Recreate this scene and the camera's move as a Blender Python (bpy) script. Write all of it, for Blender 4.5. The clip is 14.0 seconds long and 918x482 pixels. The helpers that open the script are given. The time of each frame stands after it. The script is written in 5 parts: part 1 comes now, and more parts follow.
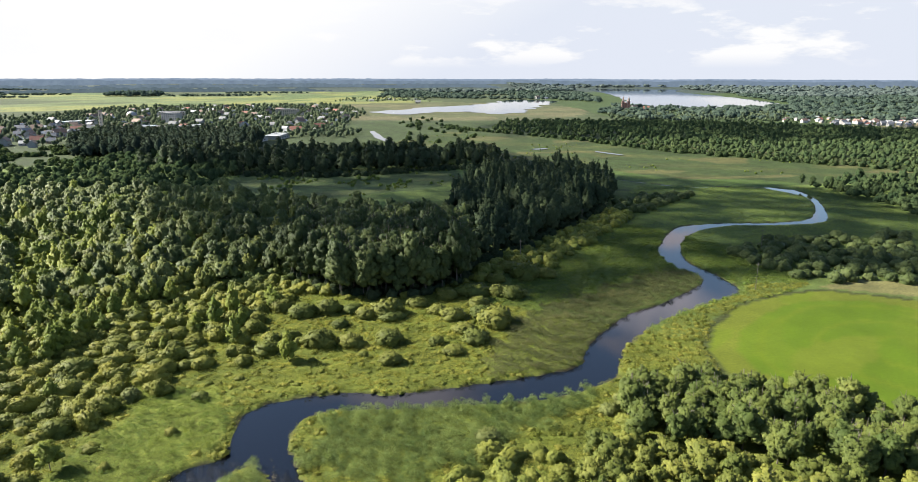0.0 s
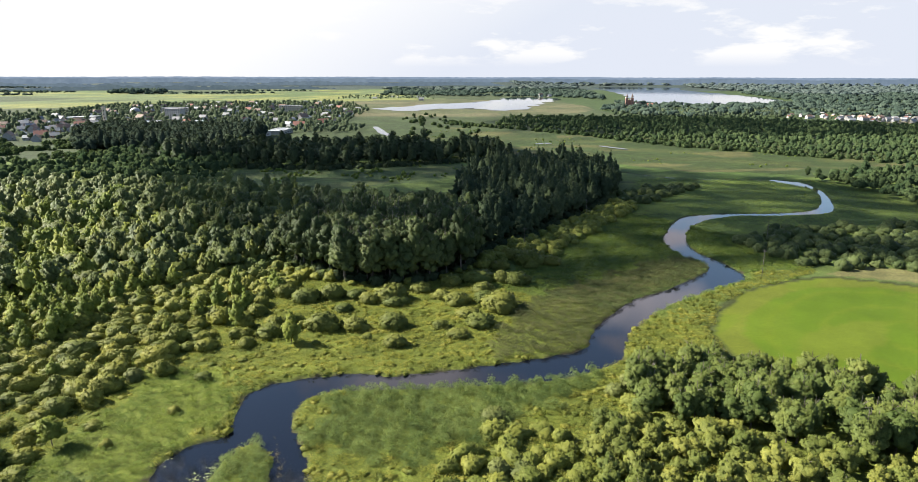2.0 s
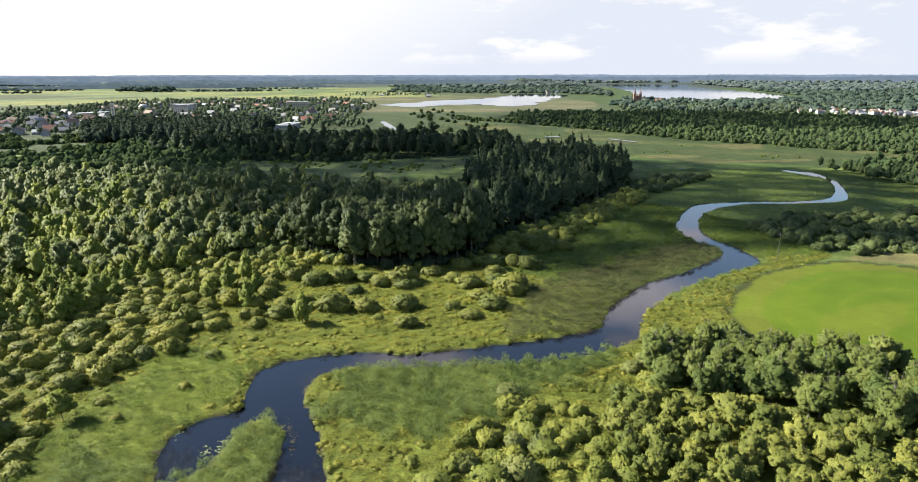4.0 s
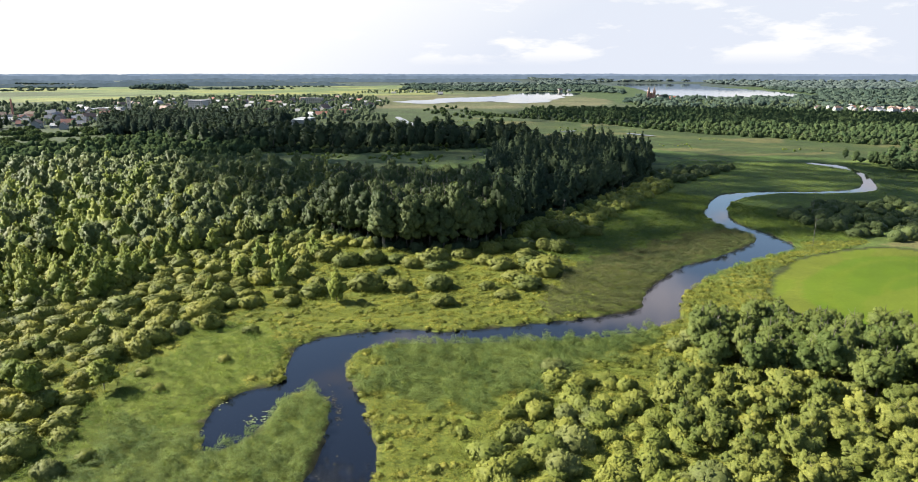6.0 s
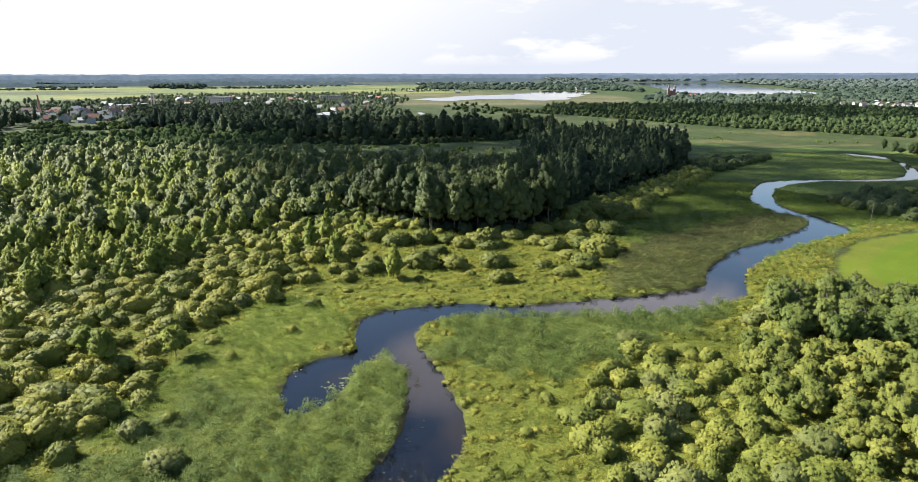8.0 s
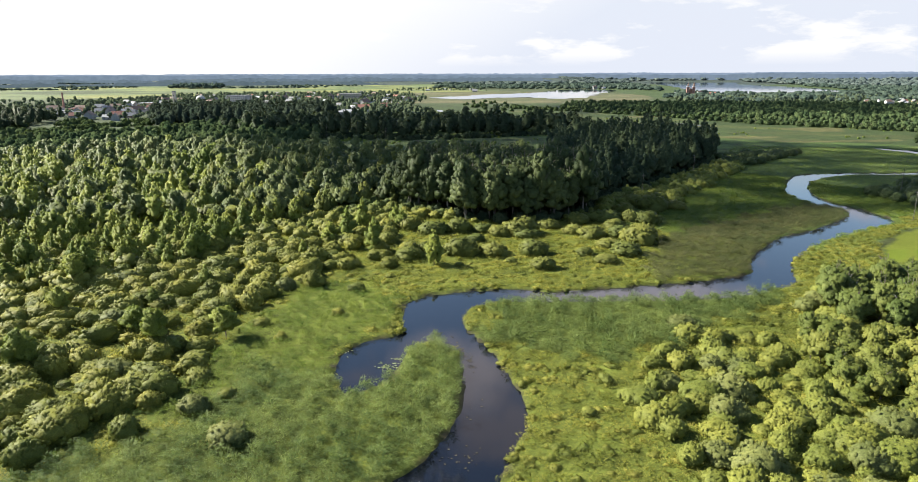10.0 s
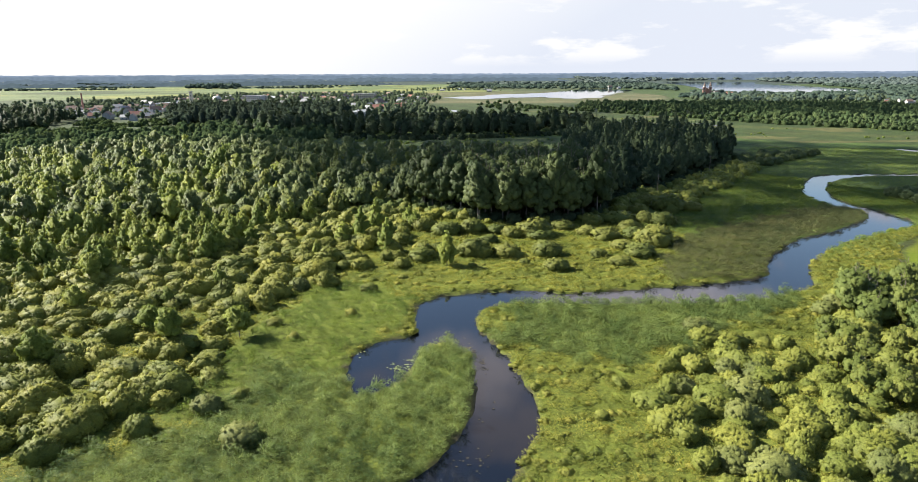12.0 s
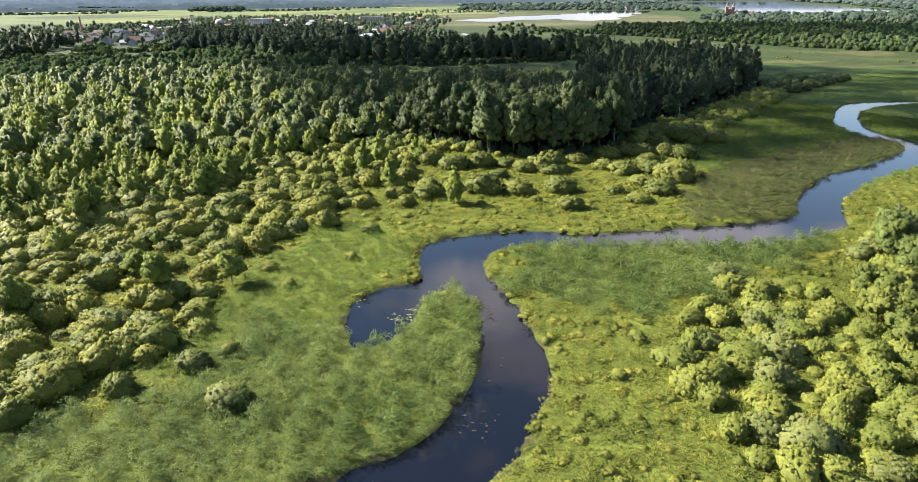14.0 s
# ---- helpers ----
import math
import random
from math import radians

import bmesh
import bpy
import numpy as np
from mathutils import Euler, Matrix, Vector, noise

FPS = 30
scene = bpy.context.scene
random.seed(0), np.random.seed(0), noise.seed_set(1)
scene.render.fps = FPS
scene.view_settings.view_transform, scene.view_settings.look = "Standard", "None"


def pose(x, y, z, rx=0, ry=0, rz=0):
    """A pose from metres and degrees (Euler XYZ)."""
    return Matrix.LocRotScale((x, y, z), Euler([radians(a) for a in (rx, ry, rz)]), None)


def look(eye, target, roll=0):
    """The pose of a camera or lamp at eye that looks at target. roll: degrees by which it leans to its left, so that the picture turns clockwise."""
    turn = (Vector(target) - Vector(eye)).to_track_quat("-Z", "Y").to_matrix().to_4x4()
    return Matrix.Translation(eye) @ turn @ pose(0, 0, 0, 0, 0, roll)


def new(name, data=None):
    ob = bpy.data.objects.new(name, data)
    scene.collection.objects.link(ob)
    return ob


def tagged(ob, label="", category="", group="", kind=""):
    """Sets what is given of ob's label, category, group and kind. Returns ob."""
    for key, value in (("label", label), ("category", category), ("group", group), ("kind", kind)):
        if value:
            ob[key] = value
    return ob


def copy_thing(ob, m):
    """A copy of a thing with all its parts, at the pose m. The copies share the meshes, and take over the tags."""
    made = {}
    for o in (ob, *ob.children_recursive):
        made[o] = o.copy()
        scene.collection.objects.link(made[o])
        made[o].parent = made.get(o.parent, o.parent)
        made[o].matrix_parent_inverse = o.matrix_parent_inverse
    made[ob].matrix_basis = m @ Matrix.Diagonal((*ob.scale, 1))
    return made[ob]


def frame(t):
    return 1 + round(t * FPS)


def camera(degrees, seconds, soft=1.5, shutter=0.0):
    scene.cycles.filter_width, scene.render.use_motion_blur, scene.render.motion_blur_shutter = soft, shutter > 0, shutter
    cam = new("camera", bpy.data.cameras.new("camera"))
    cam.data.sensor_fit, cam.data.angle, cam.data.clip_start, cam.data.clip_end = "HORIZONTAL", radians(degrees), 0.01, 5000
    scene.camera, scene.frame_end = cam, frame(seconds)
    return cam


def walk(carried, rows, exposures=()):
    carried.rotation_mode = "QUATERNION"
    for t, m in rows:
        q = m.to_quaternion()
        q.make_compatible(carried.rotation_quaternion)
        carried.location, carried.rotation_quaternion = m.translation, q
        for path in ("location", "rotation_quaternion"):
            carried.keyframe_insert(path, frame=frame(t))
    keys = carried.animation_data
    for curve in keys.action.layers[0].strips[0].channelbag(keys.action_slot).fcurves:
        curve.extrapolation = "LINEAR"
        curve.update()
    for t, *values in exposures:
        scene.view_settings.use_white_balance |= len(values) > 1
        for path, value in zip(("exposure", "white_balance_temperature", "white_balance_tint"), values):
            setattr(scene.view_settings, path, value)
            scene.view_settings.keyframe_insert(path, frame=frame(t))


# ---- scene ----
cam = camera(70.8, 14.0, 0.8)
PATH = [
    (0, (-0.419, 2.283, 72.845), (-0.382, 4.221, 72.351), 0.1),
    (0.5, (-0.492, 2.169, 71.753), (-0.454, 4.106, 71.258), 0.1),
    (1, (-0.432, 2.182, 70.684), (-0.396, 4.12, 70.189), 0.1),
    (1.5, (-0.744, 2.362, 69.493), (-0.711, 4.299, 68.997), 0.1),
    (2, (-0.859, 2.393, 68.219), (-0.831, 4.33, 67.722), 0.1),
    (2.5, (-0.986, 2.501, 66.88), (-0.961, 4.438, 66.382), 0.1),
    (3, (-1.251, 2.815, 65.442), (-1.233, 4.752, 64.942), 0.0),
    (5.5, (-6.866, 3.778, 58.405), (-6.876, 5.714, 57.904), 0.0),
    (6, (-9.43, 4.06, 56.765), (-9.45, 5.996, 56.264), 0.0),
    (6.5, (-12.186, 4.249, 55.176), (-12.214, 6.185, 54.675), -0.0),
    (7, (-15.174, 4.441, 53.475), (-15.213, 6.377, 52.974), -0.1),
    (7.5, (-18.08, 4.571, 51.743), (-18.132, 6.507, 51.244), -0.1),
    (8, (-21.103, 4.883, 50.007), (-21.163, 6.819, 49.508), -0.1),
    (10.5, (-28.147, 4.968, 46.21), (-28.262, 6.902, 45.712), -0.2),
    (11, (-28.03, 4.871, 46.274), (-28.156, 6.803, 45.776), -0.2),
    (11.5, (-27.865, 4.803, 46.356), (-28.002, 6.735, 45.857), -0.3),
    (12, (-27.706, 5.355, 46.483), (-27.852, 7.286, 45.985), -0.3),
    (12.5, (-27.754, 7.304, 46.417), (-27.909, 9.235, 45.92), -0.3),
    (13, (-27.702, 9.485, 46.227), (-27.866, 11.412, 45.714), -0.4),
    (13.5, (-28.008, 12.228, 46.265), (-28.173, 14.122, 45.645), -0.4),
    (14, (-27.644, 14.8, 46.039), (-27.82, 16.661, 45.33), -0.6),
]
EXPOSURES = [(0, 1.95), (5.5, 2.0), (12.5, 2.0), (14, 2.22)]
walk(cam, [(t, look(eye, target, roll)) for t, eye, target, roll in PATH], EXPOSURES)

# ---------------------------------------------------------------- light
SUN_FROM = Vector((-1.0, 0.30, 0.77)).normalized()
SUN_ELEVATION = math.asin(SUN_FROM.z)
SUN_TURN = math.atan2(SUN_FROM.x, SUN_FROM.y)
SUN_STRENGTH = 5.0
SKY_STRENGTH = 0.065
CLOUD_WHITE = 0.25

sun_data = bpy.data.lights.new("sun", "SUN")
sun_data.energy, sun_data.angle, sun_data.color = SUN_STRENGTH, radians(0.6), (1.0, 0.95, 0.83)
sun = new("sun", sun_data)
sun.matrix_world = look(SUN_FROM * 300, (0, 0, 0))


def node(tree, kind, **values):
    n = tree.nodes.new(kind)
    for key, value in values.items():
        n.inputs[key].default_value = value
    return n


def math_node(tree, operation, a, b=None, clamp=False):
    n = tree.nodes.new("ShaderNodeMath")
    n.operation, n.use_clamp = operation, clamp
    for slot, v in ((0, a), (1, b)):
        if v is None:
            continue
        if isinstance(v, (int, float)):
            n.inputs[slot].default_value = v
        else:
            tree.links.new(v, n.inputs[slot])
    return n.outputs[0]


def mix_colour(tree, fac, a, b, blend="MIX"):
    n = tree.nodes.new("ShaderNodeMix")
    n.data_type, n.blend_type = "RGBA", blend
    for slot, v in ((0, fac), (6, a), (7, b)):
        if isinstance(v, (int, float)):
            n.inputs[slot].default_value = v
        elif isinstance(v, tuple):
            n.inputs[slot].default_value = (*v[:3], 1.0)
        else:
            tree.links.new(v, n.inputs[slot])
    return n.outputs[2]


def ramp(tree, fac, stops):
    n = tree.nodes.new("ShaderNodeValToRGB")
    while len(n.color_ramp.elements) < len(stops):
        n.color_ramp.elements.new(0.5)
    for e, (p, c) in zip(n.color_ramp.elements, stops):
        e.position = p
        e.color = (*c, 1.0) if isinstance(c, tuple) else (c, c, c, 1.0)
    tree.links.new(fac, n.inputs[0])
    return n.outputs[0]


def make_world():
    world = bpy.data.worlds.new("sky")
    scene.world = world
    world.use_nodes = True
    tr = world.node_tree
    tr.nodes.clear()
    out = tr.nodes.new("ShaderNodeOutputWorld")
    bg = tr.nodes.new("ShaderNodeBackground")
    sky = tr.nodes.new("ShaderNodeTexSky")
    sky.sky_type, sky.sun_disc = "NISHITA", False
    sky.sun_elevation, sky.sun_rotation = SUN_ELEVATION, SUN_TURN
    sky.air_density, sky.dust_density, sky.ozone_density = 1.0, 0.4, 2.0
    blue = tr.nodes.new("ShaderNodeVectorMath")
    blue.operation = "SCALE"
    tr.links.new(sky.outputs[0], blue.inputs[0])
    blue.inputs[3].default_value = SKY_STRENGTH
    coord = tr.nodes.new("ShaderNodeTexCoord")
    sep = tr.nodes.new("ShaderNodeSeparateXYZ")
    tr.links.new(coord.outputs["Generated"], sep.inputs[0])
    c = CLOUD_WHITE

    def stretched(x, y, z):
        comb = tr.nodes.new("ShaderNodeCombineXYZ")
        for k, v in enumerate((x, y, z)):
            tr.links.new(v, comb.inputs[k])
        return comb.outputs[0]
    # the low sky: pale, white towards the sun, with small bright heaps of cloud
    puffs = node(tr, "ShaderNodeTexNoise", Scale=5.2, Detail=7.0, Roughness=0.6)
    tr.links.new(stretched(sep.outputs[0], sep.outputs[1], math_node(tr, "MULTIPLY", sep.outputs[2], 3.6)), puffs.inputs["Vector"])
    band = ramp(tr, sep.outputs[2], ((0.012, 0.0), (0.03, 1.0), (0.075, 1.0), (0.11, 0.55)))
    heaps = math_node(tr, "MULTIPLY", ramp(tr, puffs.outputs[0], ((0.505, 0.0), (0.58, 1.0))), band)
    sunward = math_node(tr, "SUBTRACT", math_node(tr, "MULTIPLY", sep.outputs[2], 2.6), math_node(tr, "MULTIPLY", sep.outputs[0], 1.35))
    glare = ramp(tr, sunward, ((0.02, 0.0), (0.5, 1.0)))
    pale = mix_colour(tr, glare, (0.80 * c, 0.85 * c, 0.96 * c), (1.05 * c, 1.05 * c, 1.06 * c))
    low_sky = mix_colour(tr, heaps, pale, (1.03 * c, 1.03 * c, 1.04 * c))
    # the high sky: blue with broken cloud on a flat layer overhead
    up = math_node(tr, "ADD", math_node(tr, "MAXIMUM", sep.outputs[2], 0.0), 0.12)
    layer = node(tr, "ShaderNodeTexNoise", Scale=2.4, Detail=6.0, Roughness=0.5)
    tr.links.new(stretched(math_node(tr, "DIVIDE", sep.outputs[0], up), math_node(tr, "DIVIDE", sep.outputs[1], up), up), layer.inputs["Vector"])
    # the cloud closes up towards the horizon
    close = math_node(tr, "ADD", layer.outputs[0], math_node(tr, "MULTIPLY", math_node(tr, "SUBTRACT", 0.38, sep.outputs[2]), 0.1))
    broken = ramp(tr, close, ((0.57, 0.0), (0.66, 0.95)))
    high_sky = mix_colour(tr, broken, blue.outputs[0], (1.1 * c, 1.02 * c, 1.12 * c))
    # two loose heaps higher up, which the river mirrors
    across = math_node(tr, "DIVIDE", sep.outputs[0], math_node(tr, "MAXIMUM", sep.outputs[1], 0.05))
    wisps = node(tr, "ShaderNodeTexNoise", Scale=9.0, Detail=6.0, Roughness=0.6)
    tr.links.new(coord.outputs["Generated"], wisps.inputs["Vector"])
    for u, half_u, z, half_z in ((-0.07, 0.12, 0.435, 0.06), (0.27, 0.26, 0.325, 0.05)):
        du = math_node(tr, "DIVIDE", math_node(tr, "SUBTRACT", across, u), half_u)
        dz = math_node(tr, "DIVIDE", math_node(tr, "SUBTRACT", sep.outputs[2], z), half_z)
        near = math_node(tr, "ADD", math_node(tr, "MULTIPLY", du, du), math_node(tr, "MULTIPLY", dz, dz))
        heap = math_node(tr, "ADD", math_node(tr, "SUBTRACT", 1.0, near), math_node(tr, "MULTIPLY", math_node(tr, "SUBTRACT", wisps.outputs[0], 0.45), 2.6))
        high_sky = mix_colour(tr, ramp(tr, heap, ((0.1, 0.0), (1.0, 0.85))), high_sky, (1.9 * c, 1.75 * c, 1.85 * c))
    height = ramp(tr, sep.outputs[2], ((0.105, 0.0), (0.16, 1.0)))
    tr.links.new(mix_colour(tr, height, low_sky, high_sky), bg.inputs[0])
    bg.inputs[1].default_value = 1.0
    tr.links.new(bg.outputs[0], out.inputs[0])


make_world()

# ---------------------------------------------------------------- materials


def material(name):
    m = bpy.data.materials.new(name)
    m.use_nodes = True
    tr = m.node_tree
    shader = tr.nodes["Principled BSDF"]
    return m, tr, shader, tr.nodes["Material Output"]


def foliage(name, dark, light, through_light=0.35, gloss=0.07):
    """Leaves: two hues mixed plant by plant, each leaf a little different, light shining through."""
    m, tr, shader, out = material(name)
    info = tr.nodes.new("ShaderNodeObjectInfo")
    tone = tr.nodes.new("ShaderNodeAttribute")
    tone.attribute_name = "tone"
    single = math_node(tr, "LESS_THAN", tone.outputs["Fac"], 0.001)
    which = math_node(tr, "ADD", math_node(tr, "MULTIPLY", single, info.outputs["Random"]), tone.outputs["Fac"])
    geo = tr.nodes.new("ShaderNodeNewGeometry")
    leaf = math_node(tr, "MULTIPLY", math_node(tr, "SUBTRACT", geo.outputs["Random Per Island"], 0.5), 0.3)
    fac = math_node(tr, "ADD", which, leaf, clamp=True)
    base = mix_colour(tr, fac, dark, light)
    place = tr.nodes.new("ShaderNodeNewGeometry")
    patch = node(tr, "ShaderNodeTexNoise", Scale=0.06, Detail=3.0)
    tr.links.new(place.outputs["Position"], patch.inputs["Vector"])
    worn = ramp(tr, patch.outputs[0], ((0.3, (0.82, 0.86, 0.82)), (0.7, (1.1, 1.08, 1.0))))
    base = mix_colour(tr, 1.0, base, worn, "MULTIPLY")
    mottle = node(tr, "ShaderNodeTexNoise", Scale=0.38, Detail=2.0, Roughness=0.6)
    tr.links.new(place.outputs["Position"], mottle.inputs["Vector"])
    base = mix_colour(tr, 1.0, base, ramp(tr, mottle.outputs[0], ((0.34, (0.76, 0.78, 0.72)), (0.66, (1.16, 1.12, 1.02)))), "MULTIPLY")
    sprays = node(tr, "ShaderNodeTexNoise", Scale=4.5, Detail=3.0, Roughness=0.7)
    tr.links.new(place.outputs["Position"], sprays.inputs["Vector"])
    base = mix_colour(tr, 1.0, base, ramp(tr, sprays.outputs[0], ((0.35, 0.68), (0.65, 1.24))), "MULTIPLY")
    ruffled = node(tr, "ShaderNodeBump", Strength=0.5, Distance=0.12)
    tr.links.new(sprays.outputs[0], ruffled.inputs["Height"])
    tr.links.new(ruffled.outputs[0], shader.inputs["Normal"])
    tr.links.new(base, shader.inputs["Base Color"])
    shader.inputs["Roughness"].default_value = 0.55
    shader.inputs["Specular IOR Level"].default_value = gloss
    glow = tr.nodes.new("ShaderNodeBsdfTranslucent")
    yellow = mix_colour(tr, 1.0, base, (1.15, 1.2, 0.7), "MULTIPLY")
    tr.links.new(yellow, glow.inputs[0])
    mix = tr.nodes.new("ShaderNodeMixShader")
    mix.inputs[0].default_value = through_light
    tr.links.new(shader.outputs[0], mix.inputs[1])
    tr.links.new(glow.outputs[0], mix.inputs[2])
    tr.links.new(mix.outputs[0], out.inputs[0])
    return m


def plain(name, a, b, scale=1.0, rough=0.8, metal=0.0, bump=0.2, detail=6.0):
    """A surface of two near colours in stains at two scales, with fine relief."""
    m, tr, shader, out = material(name)
    coord = tr.nodes.new("ShaderNodeTexCoord")
    coarse = node(tr, "ShaderNodeTexNoise", Scale=0.35 * scale, Detail=detail)
    fine = node(tr, "ShaderNodeTexNoise", Scale=6.0 * scale, Detail=detail)
    info = tr.nodes.new("ShaderNodeObjectInfo")
    for n in (coarse, fine):
        tr.links.new(coord.outputs["Object"], n.inputs["Vector"])
    both = math_node(tr, "ADD", math_node(tr, "MULTIPLY", coarse.outputs[0], 0.6), math_node(tr, "MULTIPLY", fine.outputs[0], 0.4))
    both = math_node(tr, "ADD", both, math_node(tr, "MULTIPLY", math_node(tr, "SUBTRACT", info.outputs["Random"], 0.5), 0.35))
    tr.links.new(ramp(tr, both, ((0.3, a), (0.7, b))), shader.inputs["Base Color"])
    shader.inputs["Roughness"].default_value = rough
    shader.inputs["Metallic"].default_value = metal
    if bump:
        b_node = node(tr, "ShaderNodeBump", Strength=bump, Distance=0.05)
        tr.links.new(fine.outputs[0], b_node.inputs["Height"])
        tr.links.new(b_node.outputs[0], shader.inputs["Normal"])
    return m


def ground_material():
    """Land cover from the 'cover' colour of the sheet, broken up by noise at several sizes."""
    m, tr, shader, out = material("ground_cover")
    cover = tr.nodes.new("ShaderNodeAttribute")
    cover.attribute_name = "cover"
    geo = tr.nodes.new("ShaderNodeNewGeometry")
    col = cover.outputs["Color"]
    for scale, lo, hi in ((0.018, 0.7, 1.25), (0.12, 0.68, 1.3), (1.3, 0.6, 1.35)):
        n = node(tr, "ShaderNodeTexNoise", Scale=scale, Detail=5.0, Roughness=0.6)
        tr.links.new(geo.outputs["Position"], n.inputs["Vector"])
        tint = ramp(tr, n.outputs[0], ((0.30, (lo, lo, lo)), (0.70, (hi * 1.02, hi, hi * 0.95))))
        col = mix_colour(tr, cover.outputs["Alpha"], col, mix_colour(tr, 1.0, col, tint, "MULTIPLY"))
    tr.links.new(col, shader.inputs["Base Color"])
    shader.inputs["Roughness"].default_value = 0.9
    shader.inputs["Specular IOR Level"].default_value = 0.1
    rough = node(tr, "ShaderNodeTexNoise", Scale=1.6, Detail=6.0, Roughness=0.7)
    tr.links.new(geo.outputs["Position"], rough.inputs["Vector"])
    bump = node(tr, "ShaderNodeBump", Strength=0.7, Distance=0.4)
    tr.links.new(math_node(tr, "MULTIPLY", rough.outputs[0], cover.outputs["Alpha"]), bump.inputs["Height"])
    tr.links.new(bump.outputs[0], shader.inputs["Normal"])
    return m


def water_material(name, deep, ripple, size):
    m, tr, shader, out = material(name)
    shader.inputs["Base Color"].default_value = (*deep, 1)
    shader.inputs["Roughness"].default_value = 0.04
    shader.inputs["IOR"].default_value = 1.33
    shader.inputs["Specular IOR Level"].default_value = 0.5
    geo = tr.nodes.new("ShaderNodeNewGeometry")
    wave = node(tr, "ShaderNodeTexNoise", Scale=size, Detail=4.0, Roughness=0.6)
    tr.links.new(geo.outputs["Position"], wave.inputs["Vector"])
    bump = node(tr, "ShaderNodeBump", Strength=ripple, Distance=0.05)
    tr.links.new(wave.outputs[0], bump.inputs["Height"])
    tr.links.new(bump.outputs[0], shader.inputs["Normal"])
    return m


GROUND = ground_material()
RIVER = water_material("river_water", (0.003, 0.004, 0.007), 0.05, 1.1)
LAKE = water_material("lake_water", (0.02, 0.03, 0.04), 0.25, 0.25)
WILLOW = foliage("willow_leaves", (0.088, 0.103, 0.025), (0.168, 0.164, 0.034), 0.1)
GREEN_WILLOW = foliage("green_willow_leaves", (0.099, 0.117, 0.028), (0.149, 0.155, 0.036), 0.16)
OLIVE_WILLOW = foliage("olive_willow_leaves", (0.070, 0.086, 0.023), (0.118, 0.122, 0.030), 0.1)
GREY_WILLOW = foliage("grey_willow_leaves", (0.090, 0.104, 0.037), (0.126, 0.136, 0.048), 0.2)
ALDER = foliage("alder_leaves", (0.064, 0.090, 0.028), (0.126, 0.147, 0.044), 0.28)
YOUNG_ALDER = foliage("young_alder_leaves", (0.085, 0.106, 0.029), (0.172, 0.178, 0.046), 0.3)
# pale aspens in a darker leaf colour that carries the stand's shade
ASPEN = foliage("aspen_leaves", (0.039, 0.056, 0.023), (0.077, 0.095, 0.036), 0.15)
BIRCH = foliage("birch_leaves", (0.118, 0.154, 0.034), (0.214, 0.234, 0.052), 0.36)
FOREST = foliage("forest_leaves", (0.076, 0.099, 0.039), (0.132, 0.152, 0.057), 0.24)
# dark trees, their colour lowered further to carry deep forest shade
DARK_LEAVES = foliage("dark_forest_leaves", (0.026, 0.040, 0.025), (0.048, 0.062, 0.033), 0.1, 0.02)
# these two leaf colours have the blue-grey haze of distance mixed in
HAZED_WOOD = foliage("hazed_wood_leaves", (0.033, 0.050, 0.047), (0.056, 0.075, 0.065), 0.1, 0.0)
HAZED_RIDGE = foliage("hazed_ridge_leaves", (0.05, 0.068, 0.074), (0.085, 0.104, 0.108), 0.1, 0.0)
PLANTED = foliage("plantation_leaves", (0.030, 0.049, 0.027), (0.058, 0.078, 0.037), 0.15, 0.0)
SPRUCE = foliage("spruce_needles", (0.024, 0.036, 0.030), (0.040, 0.052, 0.042), 0.08, 0.0)
SEDGE = foliage("sedge_blades", (0.104, 0.124, 0.030), (0.226, 0.215, 0.053), 0.36)
UPPER_SEDGE = foliage("upper_sedge_blades", (0.085, 0.130, 0.030), (0.150, 0.178, 0.046), 0.33)
REED = foliage("reed_blades", (0.062, 0.096, 0.034), (0.152, 0.187, 0.070), 0.3)
FRESH_REED = foliage("fresh_reed_blades", (0.066, 0.106, 0.025), (0.158, 0.190, 0.047), 0.33)
DRY_REED = foliage("dry_reed_blades", (0.058, 0.067, 0.034), (0.102, 0.102, 0.055), 0.3)
GARDEN = foliage("garden_tree_leaves", (0.045, 0.062, 0.046), (0.085, 0.105, 0.068), 0.15, 0.0)
BARK = plain("bark", (0.05, 0.04, 0.03), (0.14, 0.12, 0.10), 2.0, 0.9, bump=0.6)

# ---------------------------------------------------------------- the plan of the valley
# the two banks of the river, from below the camera up the valley
BANK_A = [(-92, 44), (-62, 57), (-47.8, 66.2), (-39.5, 72.7), (-35.2, 79), (-33.2, 87), (-32.8, 97.7), (-34.1, 106.3),
          (-38.6, 113), (-42.4, 106), (-43.1, 99.2), (-45.6, 95), (-49.9, 92.8), (-53.2, 98.5), (-54.5, 106.5), (-50.1, 113.8),
          (-45.1, 116.6), (-46.6, 126), (-46.2, 133.6), (-42.4, 138), (-32.9, 142), (-21.1, 143.4), (-13.4, 142.4), (5.6, 147.1),
          (31.8, 156), (36.7, 166.1), (43.3, 177.6), (56.5, 194.4), (72, 206), (94, 229), (90, 246), (88.7, 264), (94, 280),
          (108, 307), (120.4, 319.7), (147, 325.5), (174.5, 327.5), (194.5, 338), (215.5, 372.7), (224, 401), (214, 431)]
